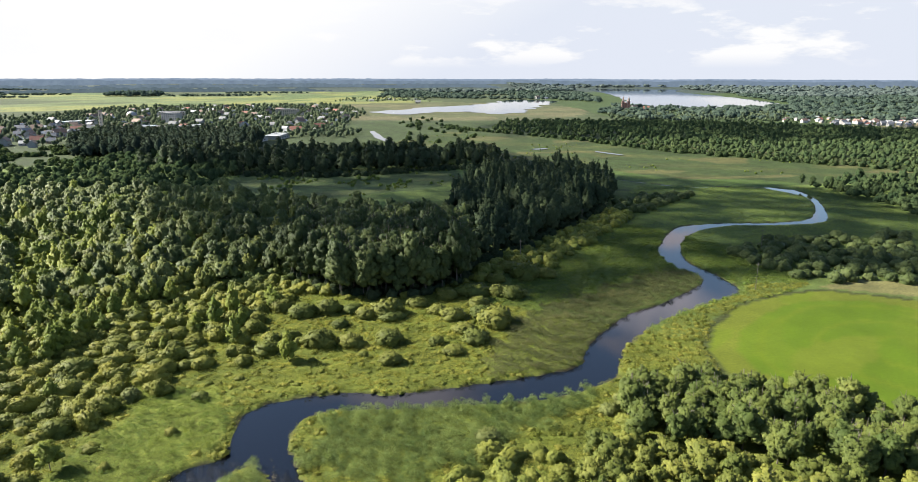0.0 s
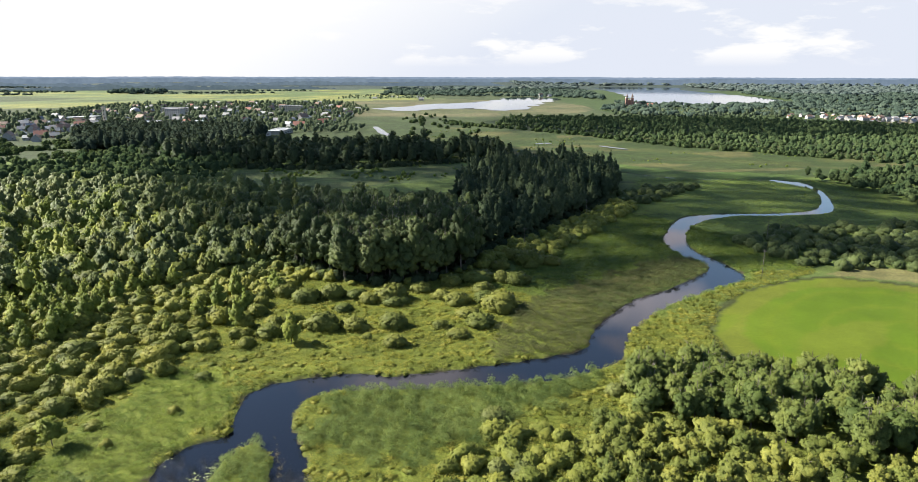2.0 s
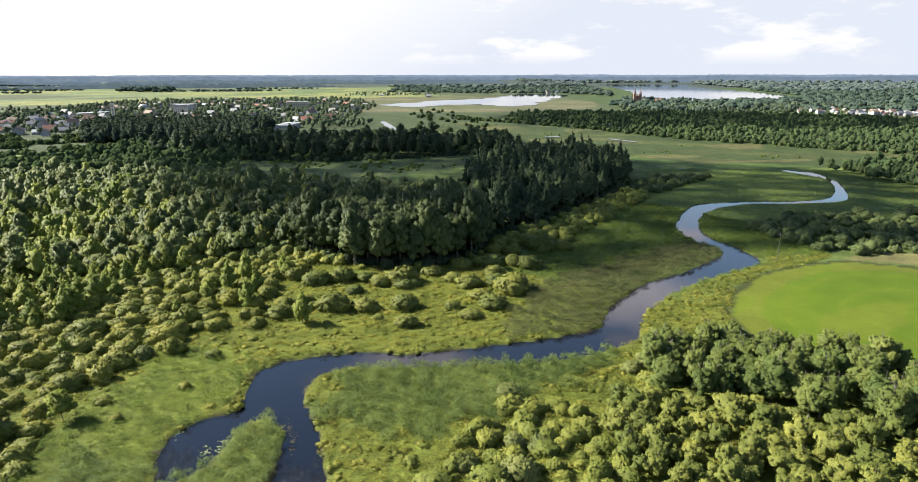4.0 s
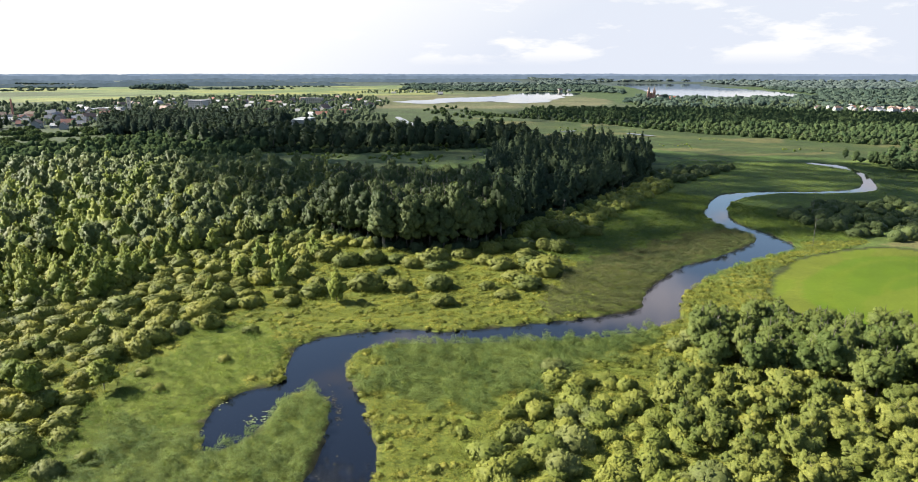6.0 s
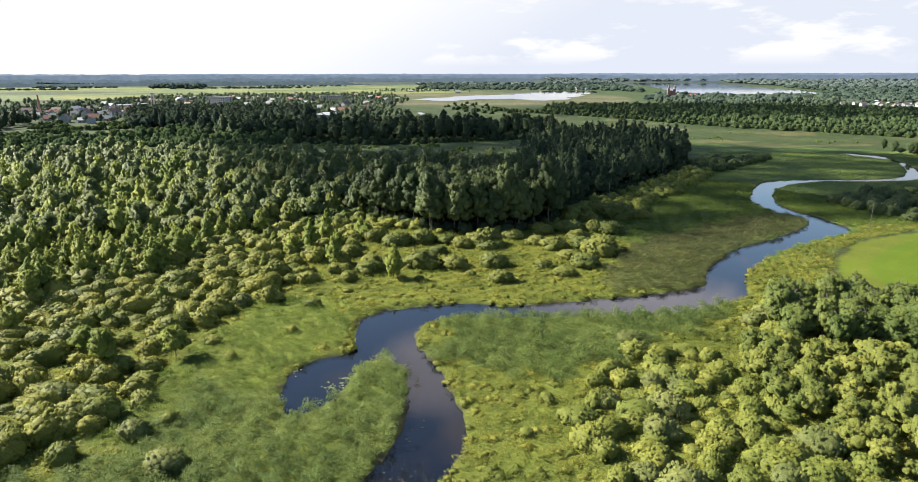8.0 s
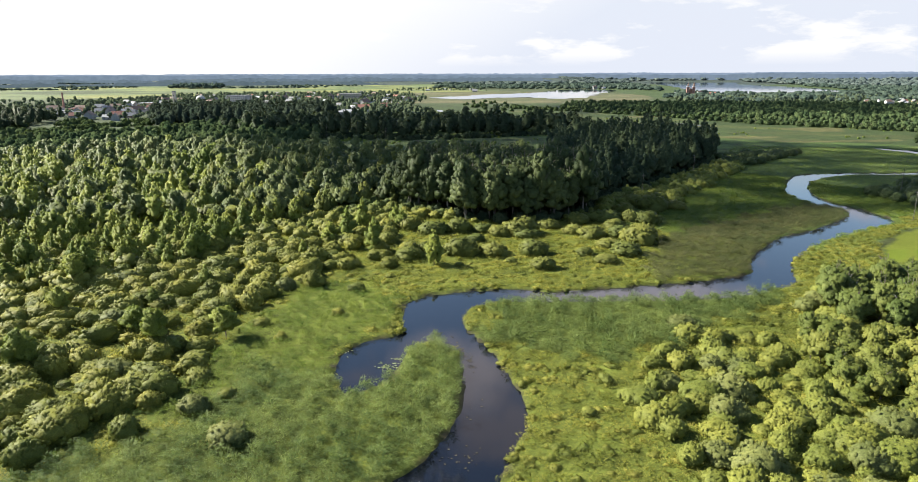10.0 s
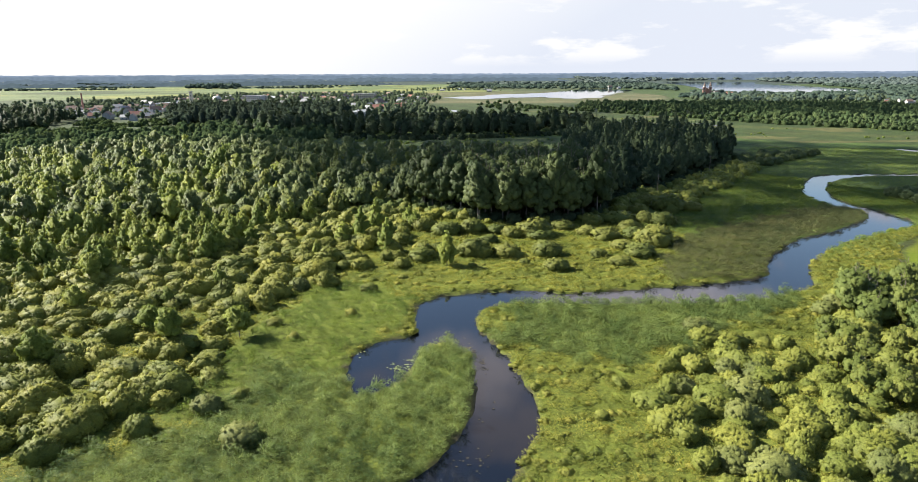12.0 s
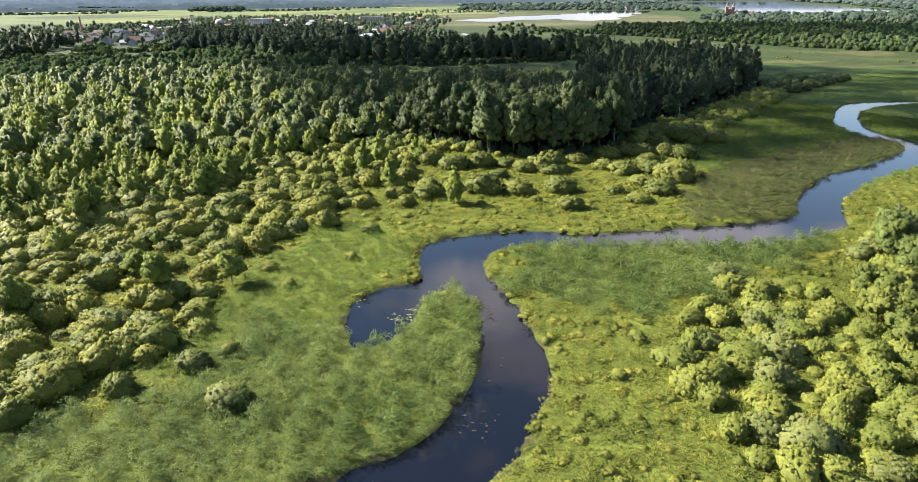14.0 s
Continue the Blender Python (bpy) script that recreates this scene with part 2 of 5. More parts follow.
BANK_B = [(-84, 30), (-50, 46), (-29.3, 67), (-24, 79), (-22, 90), (-24.6, 100), (-27, 109), (-32, 119.6), (-33, 125),
          (-31, 131.4), (-25.2, 133.9), (-9.2, 134.7), (15.7, 137.4), (29.2, 141), (39.1, 146.7), (43.4, 151), (46.6, 161.5),
          (53.2, 172.3), (66.7, 188.1), (84.3, 202), (103, 216), (102.7, 234), (98.5, 253), (104, 277.5), (121, 305.5),
          (143.7, 318.2), (168, 319.5), (195, 326), (210, 347.6), (228, 391), (232, 423), (218, 437)]
FAR_STREAM = [(216, 434), (190, 437), (165, 437), (140, 454), (117, 479), (90, 520)]


def spline(points, steps=8, closed=False):
    """A smooth curve through the given places."""
    p = np.array(points, float)
    q = np.vstack([p[-1], p, p[0], p[1]]) if closed else np.vstack([2 * p[0] - p[1], p, 2 * p[-1] - p[-2]])
    out = []
    for i in range(1, len(q) - 2):
        a, b, c, d = q[i - 1:i + 3]
        for s in np.linspace(0, 1, steps, endpoint=False):
            out.append(0.5 * (2 * b + (c - a) * s + (2 * a - 5 * b + 4 * c - d) * s * s + (3 * b - a - 3 * c + d) * s ** 3))
    if not closed:
        out.append(q[-2])
    return np.array(out)


def inside(poly, x, y):
    """Which places lie inside a closed outline."""
    x, y = np.asarray(x, float), np.asarray(y, float)
    hit = np.zeros(x.shape, bool)
    p = np.asarray(poly, float)
    for (x0, y0), (x1, y1) in zip(p, np.roll(p, -1, 0)):
        if y0 == y1:
            continue
        hit ^= ((y0 > y) != (y1 > y)) & (x < (x1 - x0) * (y - y0) / (y1 - y0) + x0)
    return hit


def reach(line, x, y, closed=False):
    """The distance of places from a line."""
    p = np.asarray(line, float)
    pairs = zip(p, np.roll(p, -1, 0)) if closed else zip(p[:-1], p[1:])
    best = np.full(np.shape(x), 1e9)
    for a, b in pairs:
        d = b - a
        k = np.clip(((x - a[0]) * d[0] + (y - a[1]) * d[1]) / max(d @ d, 1e-9), 0, 1)
        best = np.minimum(best, (x - a[0] - k * d[0]) ** 2 + (y - a[1] - k * d[1]) ** 2)
    return np.sqrt(best)


def waves(x, y, size, seed):
    """Smooth uneven values from -1 to 1."""
    rng = np.random.default_rng(seed)
    total = np.zeros(np.shape(x))
    for k in range(7):
        a, f, ph = rng.uniform(0, 6.283), rng.uniform(0.6, 1.7) / size, rng.uniform(0, 6.283)
        total = total + np.sin((x * np.cos(a) + y * np.sin(a)) * f * 6.283 + ph)
    return np.clip(total / 3.2, -1, 1)


RIVER_EDGE = np.vstack([spline(BANK_A, 5), spline(BANK_B, 5)[::-1]])
STREAM = spline(FAR_STREAM, 4)


def bank(x, y):
    """Distance to the water's edge: positive on land, negative in the river."""
    x, y = np.asarray(x, float), np.asarray(y, float)
    far = np.full(x.shape, 60.0)
    near = (x > -160) & (x < 300) & (y > 20) & (y < 560)
    d = reach(RIVER_EDGE, x[near], y[near], True)
    d = np.where(inside(RIVER_EDGE, x[near], y[near]), -d, d)
    d = np.minimum(d, reach(STREAM, x[near], y[near]) - 1.6)
    far[near] = d + 0.35 * waves(x[near], y[near], 5, 3) + 0.22 * waves(x[near], y[near], 2.2, 4)
    return far


def land(x, y):
    """Height of the land: flat flood plain, wooded rise towards the horizon."""
    x, y = np.asarray(x, float), np.asarray(y, float)
    r = np.hypot(x, y)
    rise = np.clip((r - 3000) / 1750, 0, 1)
    lake_side = np.clip((x - 350) / 400, 0, 1) * np.clip((y - 1500) / 500, 0, 1)
    far_rise = np.clip((r - 4250) / 500, 0, 1)
    k = rise * (1 - lake_side) + far_rise * lake_side
    k = k * k * (3 - 2 * k)
    z = 22 * k * (1 + 0.15 * waves(x, y, 2200, 8)) + 5.0 * k * waves(x, y, 700, 9)
    return z + 0.18 * waves(x, y, 23, 5) * np.clip(r / 60, 0, 1)


FIELD = [(69, 150), (71, 168), (80, 185), (96, 202), (112, 211), (131, 217), (152, 208), (185, 190), (300, 150), (260, 40), (140, 70), (104, 112), (84, 132)]
STUBBLE = [(131, 219), (156, 211), (190, 194), (320, 152), (330, 175), (200, 222), (150, 229)]
MEADOW_FAR = [(-150, 420), (-80, 392), (-10, 430), (10, 480), (5, 560), (-60, 520), (-160, 505)]
WET_MEADOW = [(110, 420), (230, 440), (380, 470), (460, 560), (300, 660), (190, 760), (0, 880), (-80, 700), (60, 560)]


def scatter(poly, gap, seed, clear=1.5, jitter=0.48):
    """Uneven places inside an outline, off the water."""
    rng = np.random.default_rng(seed)
    p = np.asarray(poly, float)
    gx, gy = np.meshgrid(np.arange(p[:, 0].min(), p[:, 0].max(), gap), np.arange(p[:, 1].min(), p[:, 1].max(), gap * 0.9))
    gx[::2] += gap / 2
    x = (gx + rng.uniform(-jitter, jitter, gx.shape) * gap).ravel()
    y = (gy + rng.uniform(-jitter, jitter, gx.shape) * gap).ravel()
    keep = inside(p, x, y) & (x > -70 - 0.9 * y) & (x < 60 + 0.8 * y)  # the stretch of valley between its two sides
    x, y = x[keep], y[keep]
    keep = bank(x, y) > clear
    return np.stack([x[keep], y[keep]], 1)


def patches(poly, gap, seed, size, level):
    """Places inside an outline, only where the woods of an uneven pattern stand."""
    p = scatter(poly, gap, seed)
    return p[waves(p[:, 0], p[:, 1], size, seed) > level]


# ---------------------------------------------------------------- meshes


class Faces(list):
    """Faces of a plant shape, with the soft normals of its leafy outline."""
    normals = None


def unit(v):
    return v / np.maximum(np.linalg.norm(v, axis=1, keepdims=True), 1e-9)


def mesh_of(name, verts, faces, mat=None, tone=None, smooth=False, normals=None):
    """A mesh from arrays; faces is a list of arrays, each with one count of corners."""
    me = bpy.data.meshes.new(name)
    rings = [np.asarray(f, np.int32) for f in faces if len(f)]
    loops = np.concatenate([f.ravel() for f in rings])
    counts = np.concatenate([np.full(len(f), f.shape[1], np.int32) for f in rings])
    me.vertices.add(len(verts))
    me.vertices.foreach_set("co", np.asarray(verts, np.float32).ravel())
    me.loops.add(len(loops))
    me.loops.foreach_set("vertex_index", loops)
    me.polygons.add(len(counts))
    me.polygons.foreach_set("loop_start", np.concatenate([[0], np.cumsum(counts)[:-1]]).astype(np.int32))
    me.polygons.foreach_set("loop_total", counts)
    if smooth:
        me.polygons.foreach_set("use_smooth", np.ones(len(counts), bool))
    if tone is not None:
        at = me.attributes.new("tone", "FLOAT", "POINT")
        at.data.foreach_set("value", np.asarray(tone, np.float32))
    me.update(calc_edges=True)
    if normals is None and isinstance(faces, Faces):
        normals = faces.normals
    if normals is not None:
        at = me.attributes.new("custom_normal", "FLOAT_VECTOR", "POINT")
        at.data.foreach_set("vector", np.asarray(normals, np.float32).ravel())
        me.update()
    if mat:
        me.materials.append(mat)
    return me


def ball(detail):
    bm = bmesh.new()
    bmesh.ops.create_icosphere(bm, subdivisions=detail, radius=1.0)
    v = np.array([a.co[:] for a in bm.verts])
    f = np.array([[a.index for a in b.verts] for b in bm.faces])
    bm.free()
    return v, f


BALL = {k: ball(k) for k in (1, 2)}


def crown(seed, lobes, leaves, size, core=0.8, detail=1, flat=0.6, low=-0.35, inner=None, lift=0.0, whole=0.9):
    """Foliage: a leafy shell of small tilted sprays round several lobes, each with an uneven core."""
    rng = np.random.default_rng(seed)
    lobes = np.asarray(lobes, float)
    verts, tris, soft, base = [], [], [], 0
    bv, bf = BALL[detail]
    weight = lobes[:, 3] ** 3
    heart = (lobes[:, :3] * weight[:, None]).sum(0) / weight.sum()
    heart[2] *= 0.6
    spread = np.array([1, 1, 0.5 + 0.5 * (lobes[:, 2] + lobes[:, 4]).max() / (np.hypot(lobes[:, 0], lobes[:, 1]) + lobes[:, 3]).max()])
    for cx, cy, cz, rx, rz in lobes:
        wob = 1 + rng.uniform(-0.16, 0.16, (len(bv), 1))
        verts.append(bv * wob * core * np.array([rx, rx, rz]) + (cx, cy, cz))
        tris.append(bf + base)
        soft.append(unit(unit(bv / np.array([rx, rx, rz])) + whole * unit((verts[-1] - heart) / spread) + (0, 0, lift)))
        base += len(bv)
    area = lobes[:, 3] * (lobes[:, 3] + lobes[:, 4])
    n = leaves * 3
    pick = rng.choice(len(lobes), n, p=area / area.sum())
    d = rng.normal(size=(n, 3))
    d /= np.linalg.norm(d, axis=1, keepdims=True)
    ok = d[:, 2] > low
    L = lobes[pick]
    r = np.stack([L[:, 3], L[:, 3], L[:, 4]], 1)
    at = L[:, :3] + d * r * rng.uniform(inner or core + 0.02, 1.1, (n, 1))
    for cx, cy, cz, rx, rz in lobes:
        q = ((at - (cx, cy, cz)) / (rx, rx, rz))
        ok &= (q * q).sum(1) > 0.6
    ok &= at[:, 2] > 0.05
    at, d = at[ok][:leaves], (d / r)[ok][:leaves]
    d /= np.linalg.norm(d, axis=1, keepdims=True)
    m = len(at)
    nrm = d + rng.normal(size=(m, 3)) * flat
    nrm /= np.linalg.norm(nrm, axis=1, keepdims=True)
    u = np.cross(nrm, rng.normal(size=(m, 3)))
    u /= np.linalg.norm(u, axis=1, keepdims=True)
    w = np.cross(nrm, u)
    s = size * rng.uniform(0.55, 1.3, (m, 1))
    k = rng.uniform(0.35, 0.75, (m, 1))
    leaf = np.stack([at - u * s, at + u * s * rng.uniform(0.3, 1.0, (m, 1)) - w * s * k, at + w * s * (0.4 + k) + u * s * rng.uniform(-0.5, 0.5, (m, 1))], 1)
    verts.append(leaf.reshape(-1, 3))
    tris.append(np.arange(m * 3).reshape(m, 3) + base)
    soft.append(np.repeat(unit(0.6 * d + whole * unit((at - heart) / spread) + 0.35 * nrm + (0, 0, lift)), 3, 0))
    faces = Faces([np.vstack(tris)])
    faces.normals = np.vstack(soft)
    return np.vstack(verts), faces


def tube(points, radii, sides=6):
    """A tapered limb along a line of places."""
    p, ring = np.asarray(points, float), []
    for i, c in enumerate(p):
        d = p[min(i + 1, len(p) - 1)] - p[max(i - 1, 0)]
        d /= np.linalg.norm(d)
        u = np.cross(d, (0.3, 1, 0.2)); u /= np.linalg.norm(u)
        w = np.cross(d, u)
        a = np.arange(sides) * 2 * np.pi / sides
        ring.append(c + radii[i] * (np.cos(a)[:, None] * u + np.sin(a)[:, None] * w))
    f = []
    for i in range(len(p) - 1):
        for k in range(sides):
            j = (k + 1) % sides
            f.append((i * sides + k, i * sides + j, (i + 1) * sides + j, (i + 1) * sides + k))
    return np.vstack(ring), np.array(f)


def joined(pieces):
    """Several (verts, quads) pieces as one."""
    vs, fs, base = [], [], 0
    for v, f in pieces:
        vs.append(v); fs.append(f + base); base += len(v)
    return np.vstack(vs), np.vstack(fs)


def trunk_of(seed, height, thick, limbs):
    """A leaning, tapered trunk with limbs that rise into the crown."""
    rng = np.random.default_rng(seed)
    lean = rng.uniform(-0.05, 0.05, 2)
    zs = np.linspace(-0.3, height * 0.86, 6)
    line = np.stack([lean[0] * zs + 0.1 * np.sin(zs), lean[1] * zs, zs], 1)
    pieces = [tube(line, thick * np.linspace(1, 0.15, 6))]
    for k in range(limbs):
        z0 = height * rng.uniform(0.3, 0.7)
        a = rng.uniform(0, 6.28)
        out = height * rng.uniform(0.12, 0.2)
        root = np.array([lean[0] * z0, lean[1] * z0, z0])
        tip = root + (out * math.cos(a), out * math.sin(a), out * 0.9)
        pieces.append(tube([root, (root + tip) / 2 + (0, 0, out * 0.1), tip], thick * np.array([0.4, 0.25, 0.08]), 4))
    return joined(pieces)


def lobes_round(seed, n, height, half, base, low=-0.45, taper=0.0):
    """Lobes of a rounded crown, spread over an upright oval."""
    rng = np.random.default_rng(seed)
    cz, hz = (base + height) / 2, (height - base) / 2
    out = [(0, 0, cz, half * 0.66, hz * 0.78)]
    for i in range(n):
        z = low + (0.97 - low) * (i + 0.5) / n
        a = i * 2.4 + rng.uniform(-0.4, 0.4)
        q = math.sqrt(max(0, 1 - z * z))
        slim = 1 - taper * (z + 1) / 2
        r = half * rng.uniform(0.28, 0.46) * slim
        q *= slim
        k = rng.uniform(0.58, 0.74)
        out.append((half * k * q * math.cos(a), half * k * q * math.sin(a), cz + hz * k * z, r, min(r * rng.uniform(0.85, 1.2), hz * 0.5)))
    return out


def lobes_bush(seed, n, width, height):
    """A many-stemmed bush: a broad dome with small rounded heads all over it."""
    rng = np.random.default_rng(seed)
    out = [(0, 0, height * 0.1, width * 0.44, height * 0.84)]
    for i in range(n):
        a = i * 2.4 + rng.uniform(-0.4, 0.4)
        k = math.sqrt((i + 0.4) / n) * rng.uniform(0.85, 1.1)
        r = width * rng.uniform(0.16, 0.27)
        z = height * 0.58 * math.sqrt(max(0.02, 1 - 0.9 * k * k)) * rng.uniform(0.8, 1.12)
        out.append((0.31 * width * k * math.cos(a), 0.31 * width * k * math.sin(a), z, r, r * rng.uniform(0.75, 1.05)))
    return out


def tufted(seed, lobes, n, small, large, up=1.1, low=-0.25):
    """The same lobes with n smaller heads of leaves standing out of their surface."""
    rng = np.random.default_rng(seed)
    L = np.asarray(lobes, float)
    area = L[:, 3] * (L[:, 3] + L[:, 4])
    out = [tuple(a) for a in L]
    for k in range(n * 12):
        if len(out) >= len(L) + n:
            break
        cx, cy, cz, rx, rz = L[rng.choice(len(L), p=area / area.sum())]
        d = rng.normal(size=3)
        d /= np.linalg.norm(d)
        at = np.array([cx, cy, cz]) + d * (rx, rx, rz) * 0.9
        q = (at - L[:, :3]) / np.stack([L[:, 3], L[:, 3], L[:, 4]], 1)
        if d[2] < low or at[2] < 0.15 or ((q * q).sum(1) < 0.72).any():
            continue
        r = small + (large - small) * rng.uniform(0, 1) ** 1.7
        out.append((*at, r, r * rng.uniform(0.8, 1.2) * up))
    return out


def lobes_spire(seed, n, height, half, base, bulge=0.3):
    """Lobes of a pointed, uneven crown: whorls that narrow to a tip."""
    rng = np.random.default_rng(seed)
    out = [(0, 0, base + (height - base) * 0.42, half * 0.42, (height - base) * 0.44)]
    for i in range(n):
        k = (i + 0.5) / n
        wide = half * (min(1, 0.45 + k / bulge * 0.55) if k < bulge else (1 - k) / (1 - bulge) * 0.9 + 0.1)
        a = i * 2.4 + rng.uniform(-0.5, 0.5)
        r = max(wide * rng.uniform(0.38, 0.58), half * 0.14)
        out.append((wide * 0.55 * math.cos(a), wide * 0.55 * math.sin(a), base + (height - base) * (0.06 + 0.88 * k), r, r * rng.uniform(0.9, 1.35)))
    return out


# ---------------------------------------------------------------- ground and water


def steps_out(a, b, grow):
    """Lines that stand ever further apart from a to b."""
    out, s, v = [], 2.0, a
    while (b - v) * np.sign(b - a) > 0:
        out.append(v)
        v += s * np.sign(b - a)
        s *= grow
    return out + [b]


def build_ground():
    fx, fy = list(np.arange(-150, 262, 2.0)), list(np.arange(40, 470, 2.0))
    xs = np.array(sorted(steps_out(-152, -4850, 1.055) + fx + steps_out(263, 4850, 1.055)))
    ys = np.array(sorted(steps_out(38, -4850, 1.09) + fy + steps_out(471, 4850, 1.05)))
    X, Y = np.meshgrid(xs, ys)
    Z = land(X, Y)
    b = bank(X, Y)
    Z = np.where(b < 3, np.minimum(Z, 0.1 + np.clip(b, -2.4, 1.0) * 0.55), Z)
    nx, ny = len(xs), len(ys)
    i = (np.arange(ny - 1)[:, None] * nx + np.arange(nx - 1)).ravel()
    quads = np.stack([i, i + 1, i + 1 + nx, i + nx], 1)
    me = mesh_of("ground", np.stack([X, Y, Z], 2).reshape(-1, 3), [quads], GROUND, smooth=True)
    # land cover
    col = np.empty((ny, nx, 4)); col[..., 3] = 1  # the fourth value: how rough the cover is
    col[..., :3] = (0.062, 0.088, 0.024)
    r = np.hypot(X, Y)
    peat = (0.6 * X + Y < 214) & (Y > 0)
    col[..., :3][peat] = (0.078, 0.098, 0.019)

    def cover(mask, c, rough=1.0):
        col[..., :3][mask] = c
        col[..., 3][mask] = rough
    far_fields = waves(X, Y, 900, 21) + 0.6 * waves(X, Y, 420, 22)
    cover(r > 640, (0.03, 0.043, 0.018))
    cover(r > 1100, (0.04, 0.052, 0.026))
    strips = (r > 1650) & (X < 60)
    cover(strips & (far_fields > -0.55), (0.078, 0.10, 0.045))
    cover(strips & (far_fields > 0.1), (0.12, 0.13, 0.045))
    cover(strips & (far_fields > 0.75), (0.062, 0.088, 0.036))
    cover((X > 300) & (r > 1100), (0.034, 0.052, 0.02))
    marsh = (np.hypot((X + 20) / 330, (Y - 1500) / 420) < 1) & (r > 1120)
    cover(marsh, (0.058, 0.065, 0.034))
    cover(marsh & (waves(X, Y, 260, 25) > 0.3), (0.08, 0.077, 0.045))
    # the outermost ground is tinted towards haze blue
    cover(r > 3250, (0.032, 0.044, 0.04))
    wet = inside(WET_MEADOW, X, Y)
    cover(wet, (0.027, 0.041, 0.014))
    cover(wet & (waves(X * 0.5, Y, 60, 23) > 0.25), (0.038, 0.048, 0.017))
    cover(wet & (waves(X * 0.4, Y, 45, 24) > 0.62), (0.056, 0.058, 0.024))
    cover(wet & (reach(STREAM, X, Y) < 34), (0.042, 0.068, 0.018))
    cover(inside(MEADOW_FAR, X, Y), (0.040, 0.060, 0.021))
    cover(inside(MEADOW_FAR, X, Y) & (waves(X * 0.5, Y, 34, 28) > 0.3), (0.056, 0.072, 0.026))
    cover(inside(FIELD, X, Y), (0.048, 0.078, 0.004), 0.3)
    cover(inside(FIELD, X, Y) & (waves(X, Y, 60, 26) > 0.1), (0.054, 0.081, 0.005), 0.3)
    rows = reach(FIELD, X, Y, True) + 1.2 * waves(X, Y, 40, 29)  # mown in rounds along the edge
    cover(inside(FIELD, X, Y) & (np.mod(rows, 13.0) < 2.2), (0.058, 0.083, 0.005), 0.3)
    cover(inside(FIELD, X, Y) & (rows < 9), (0.066, 0.080, 0.009), 0.45)
    cover(inside(FIELD, X, Y) & (waves(X, Y, 45, 27) > 0.55), (0.063, 0.084, 0.007), 0.3)
    cover(inside(STUBBLE, X, Y), (0.10, 0.098, 0.042))
    cover(reach(FIELD, X, Y, True) < 1.1, (0.03, 0.038, 0.013))
    cover(inside([(560, 985), (640, 960), (780, 960), (860, 1000), (700, 1020)], X, Y), (0.125, 0.115, 0.065))
    cover(b < -0.35, (0.03, 0.028, 0.018))
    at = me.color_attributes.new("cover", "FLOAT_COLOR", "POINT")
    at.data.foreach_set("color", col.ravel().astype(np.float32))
    return tagged(new("ground", me), "green flood plain with meadows, fields and a river bed", "ground", kind="structure")


def pool(name, outline, z, mat, label):
    bm = bmesh.new()
    o = np.asarray(outline, float)
    ragged = min(14.0, float(np.ptp(o[:, 0])) * 0.03)
    o = o + ragged * np.stack([waves(o[:, 0], o[:, 1], 90, 31), waves(o[:, 0], o[:, 1], 75, 32)], 1) * (len(o) > 4)
    bm.faces.new([bm.verts.new((x, y, z)) for x, y in o])
    bmesh.ops.triangulate(bm, faces=bm.faces[:])
    me = bpy.data.meshes.new(name)
    bm.normal_update()
    bm.to_mesh(me)
    bm.free()
    if me.polygons and me.polygons[0].normal.z < 0:
        me.flip_normals()
    me.materials.append(mat)
    return tagged(new(name, me), label, "water", kind="structure")


build_ground()
pool("river", [(-200, 15), (300, 15), (300, 545), (-200, 545)], -0.35, RIVER, "dark calm river winding through the reeds")
SMALL_LAKE = [(-150, 1375), (-80, 1300), (20, 1400), (90, 1300), (150, 1350), (190, 1520), (310, 1900), (300, 2080), (200, 2100), (130, 1880), (50, 1690), (-40, 1610), (-100, 1480)]
BIG_LAKE = [(440, 1700), (560, 1560), (840, 1640), (960, 1930), (1050, 2450), (1150, 3300), (1420, 4000), (1300, 4230), (930, 4150), (765, 3400), (645, 2500), (520, 1900)]
pool("small_lake", spline(SMALL_LAKE, 10, True), 0.45, LAKE, "pale shallow lake with marshy edges")
pool("large_lake", spline(BIG_LAKE, 12, True), 0.45, LAKE, "wide pale lake below wooded hills")
pool("oxbow_pool", spline([(-104, 890), (-97, 850), (-88, 800), (-66, 735), (-60, 740), (-80, 810), (-90, 856), (-98, 892)], 4, True), 0.45, LAKE, "narrow bright bend of open water")
pool("marsh_pool", spline([(150, 648), (158, 636), (168, 618), (165, 615), (156, 628), (148, 642)], 4, True), 0.45, LAKE, "small bright pool in the marsh")
pool("marsh_pool", spline([(86, 668), (98, 676), (104, 672), (94, 664)], 4, True), 0.45, LAKE, "small bright pool in the marsh")

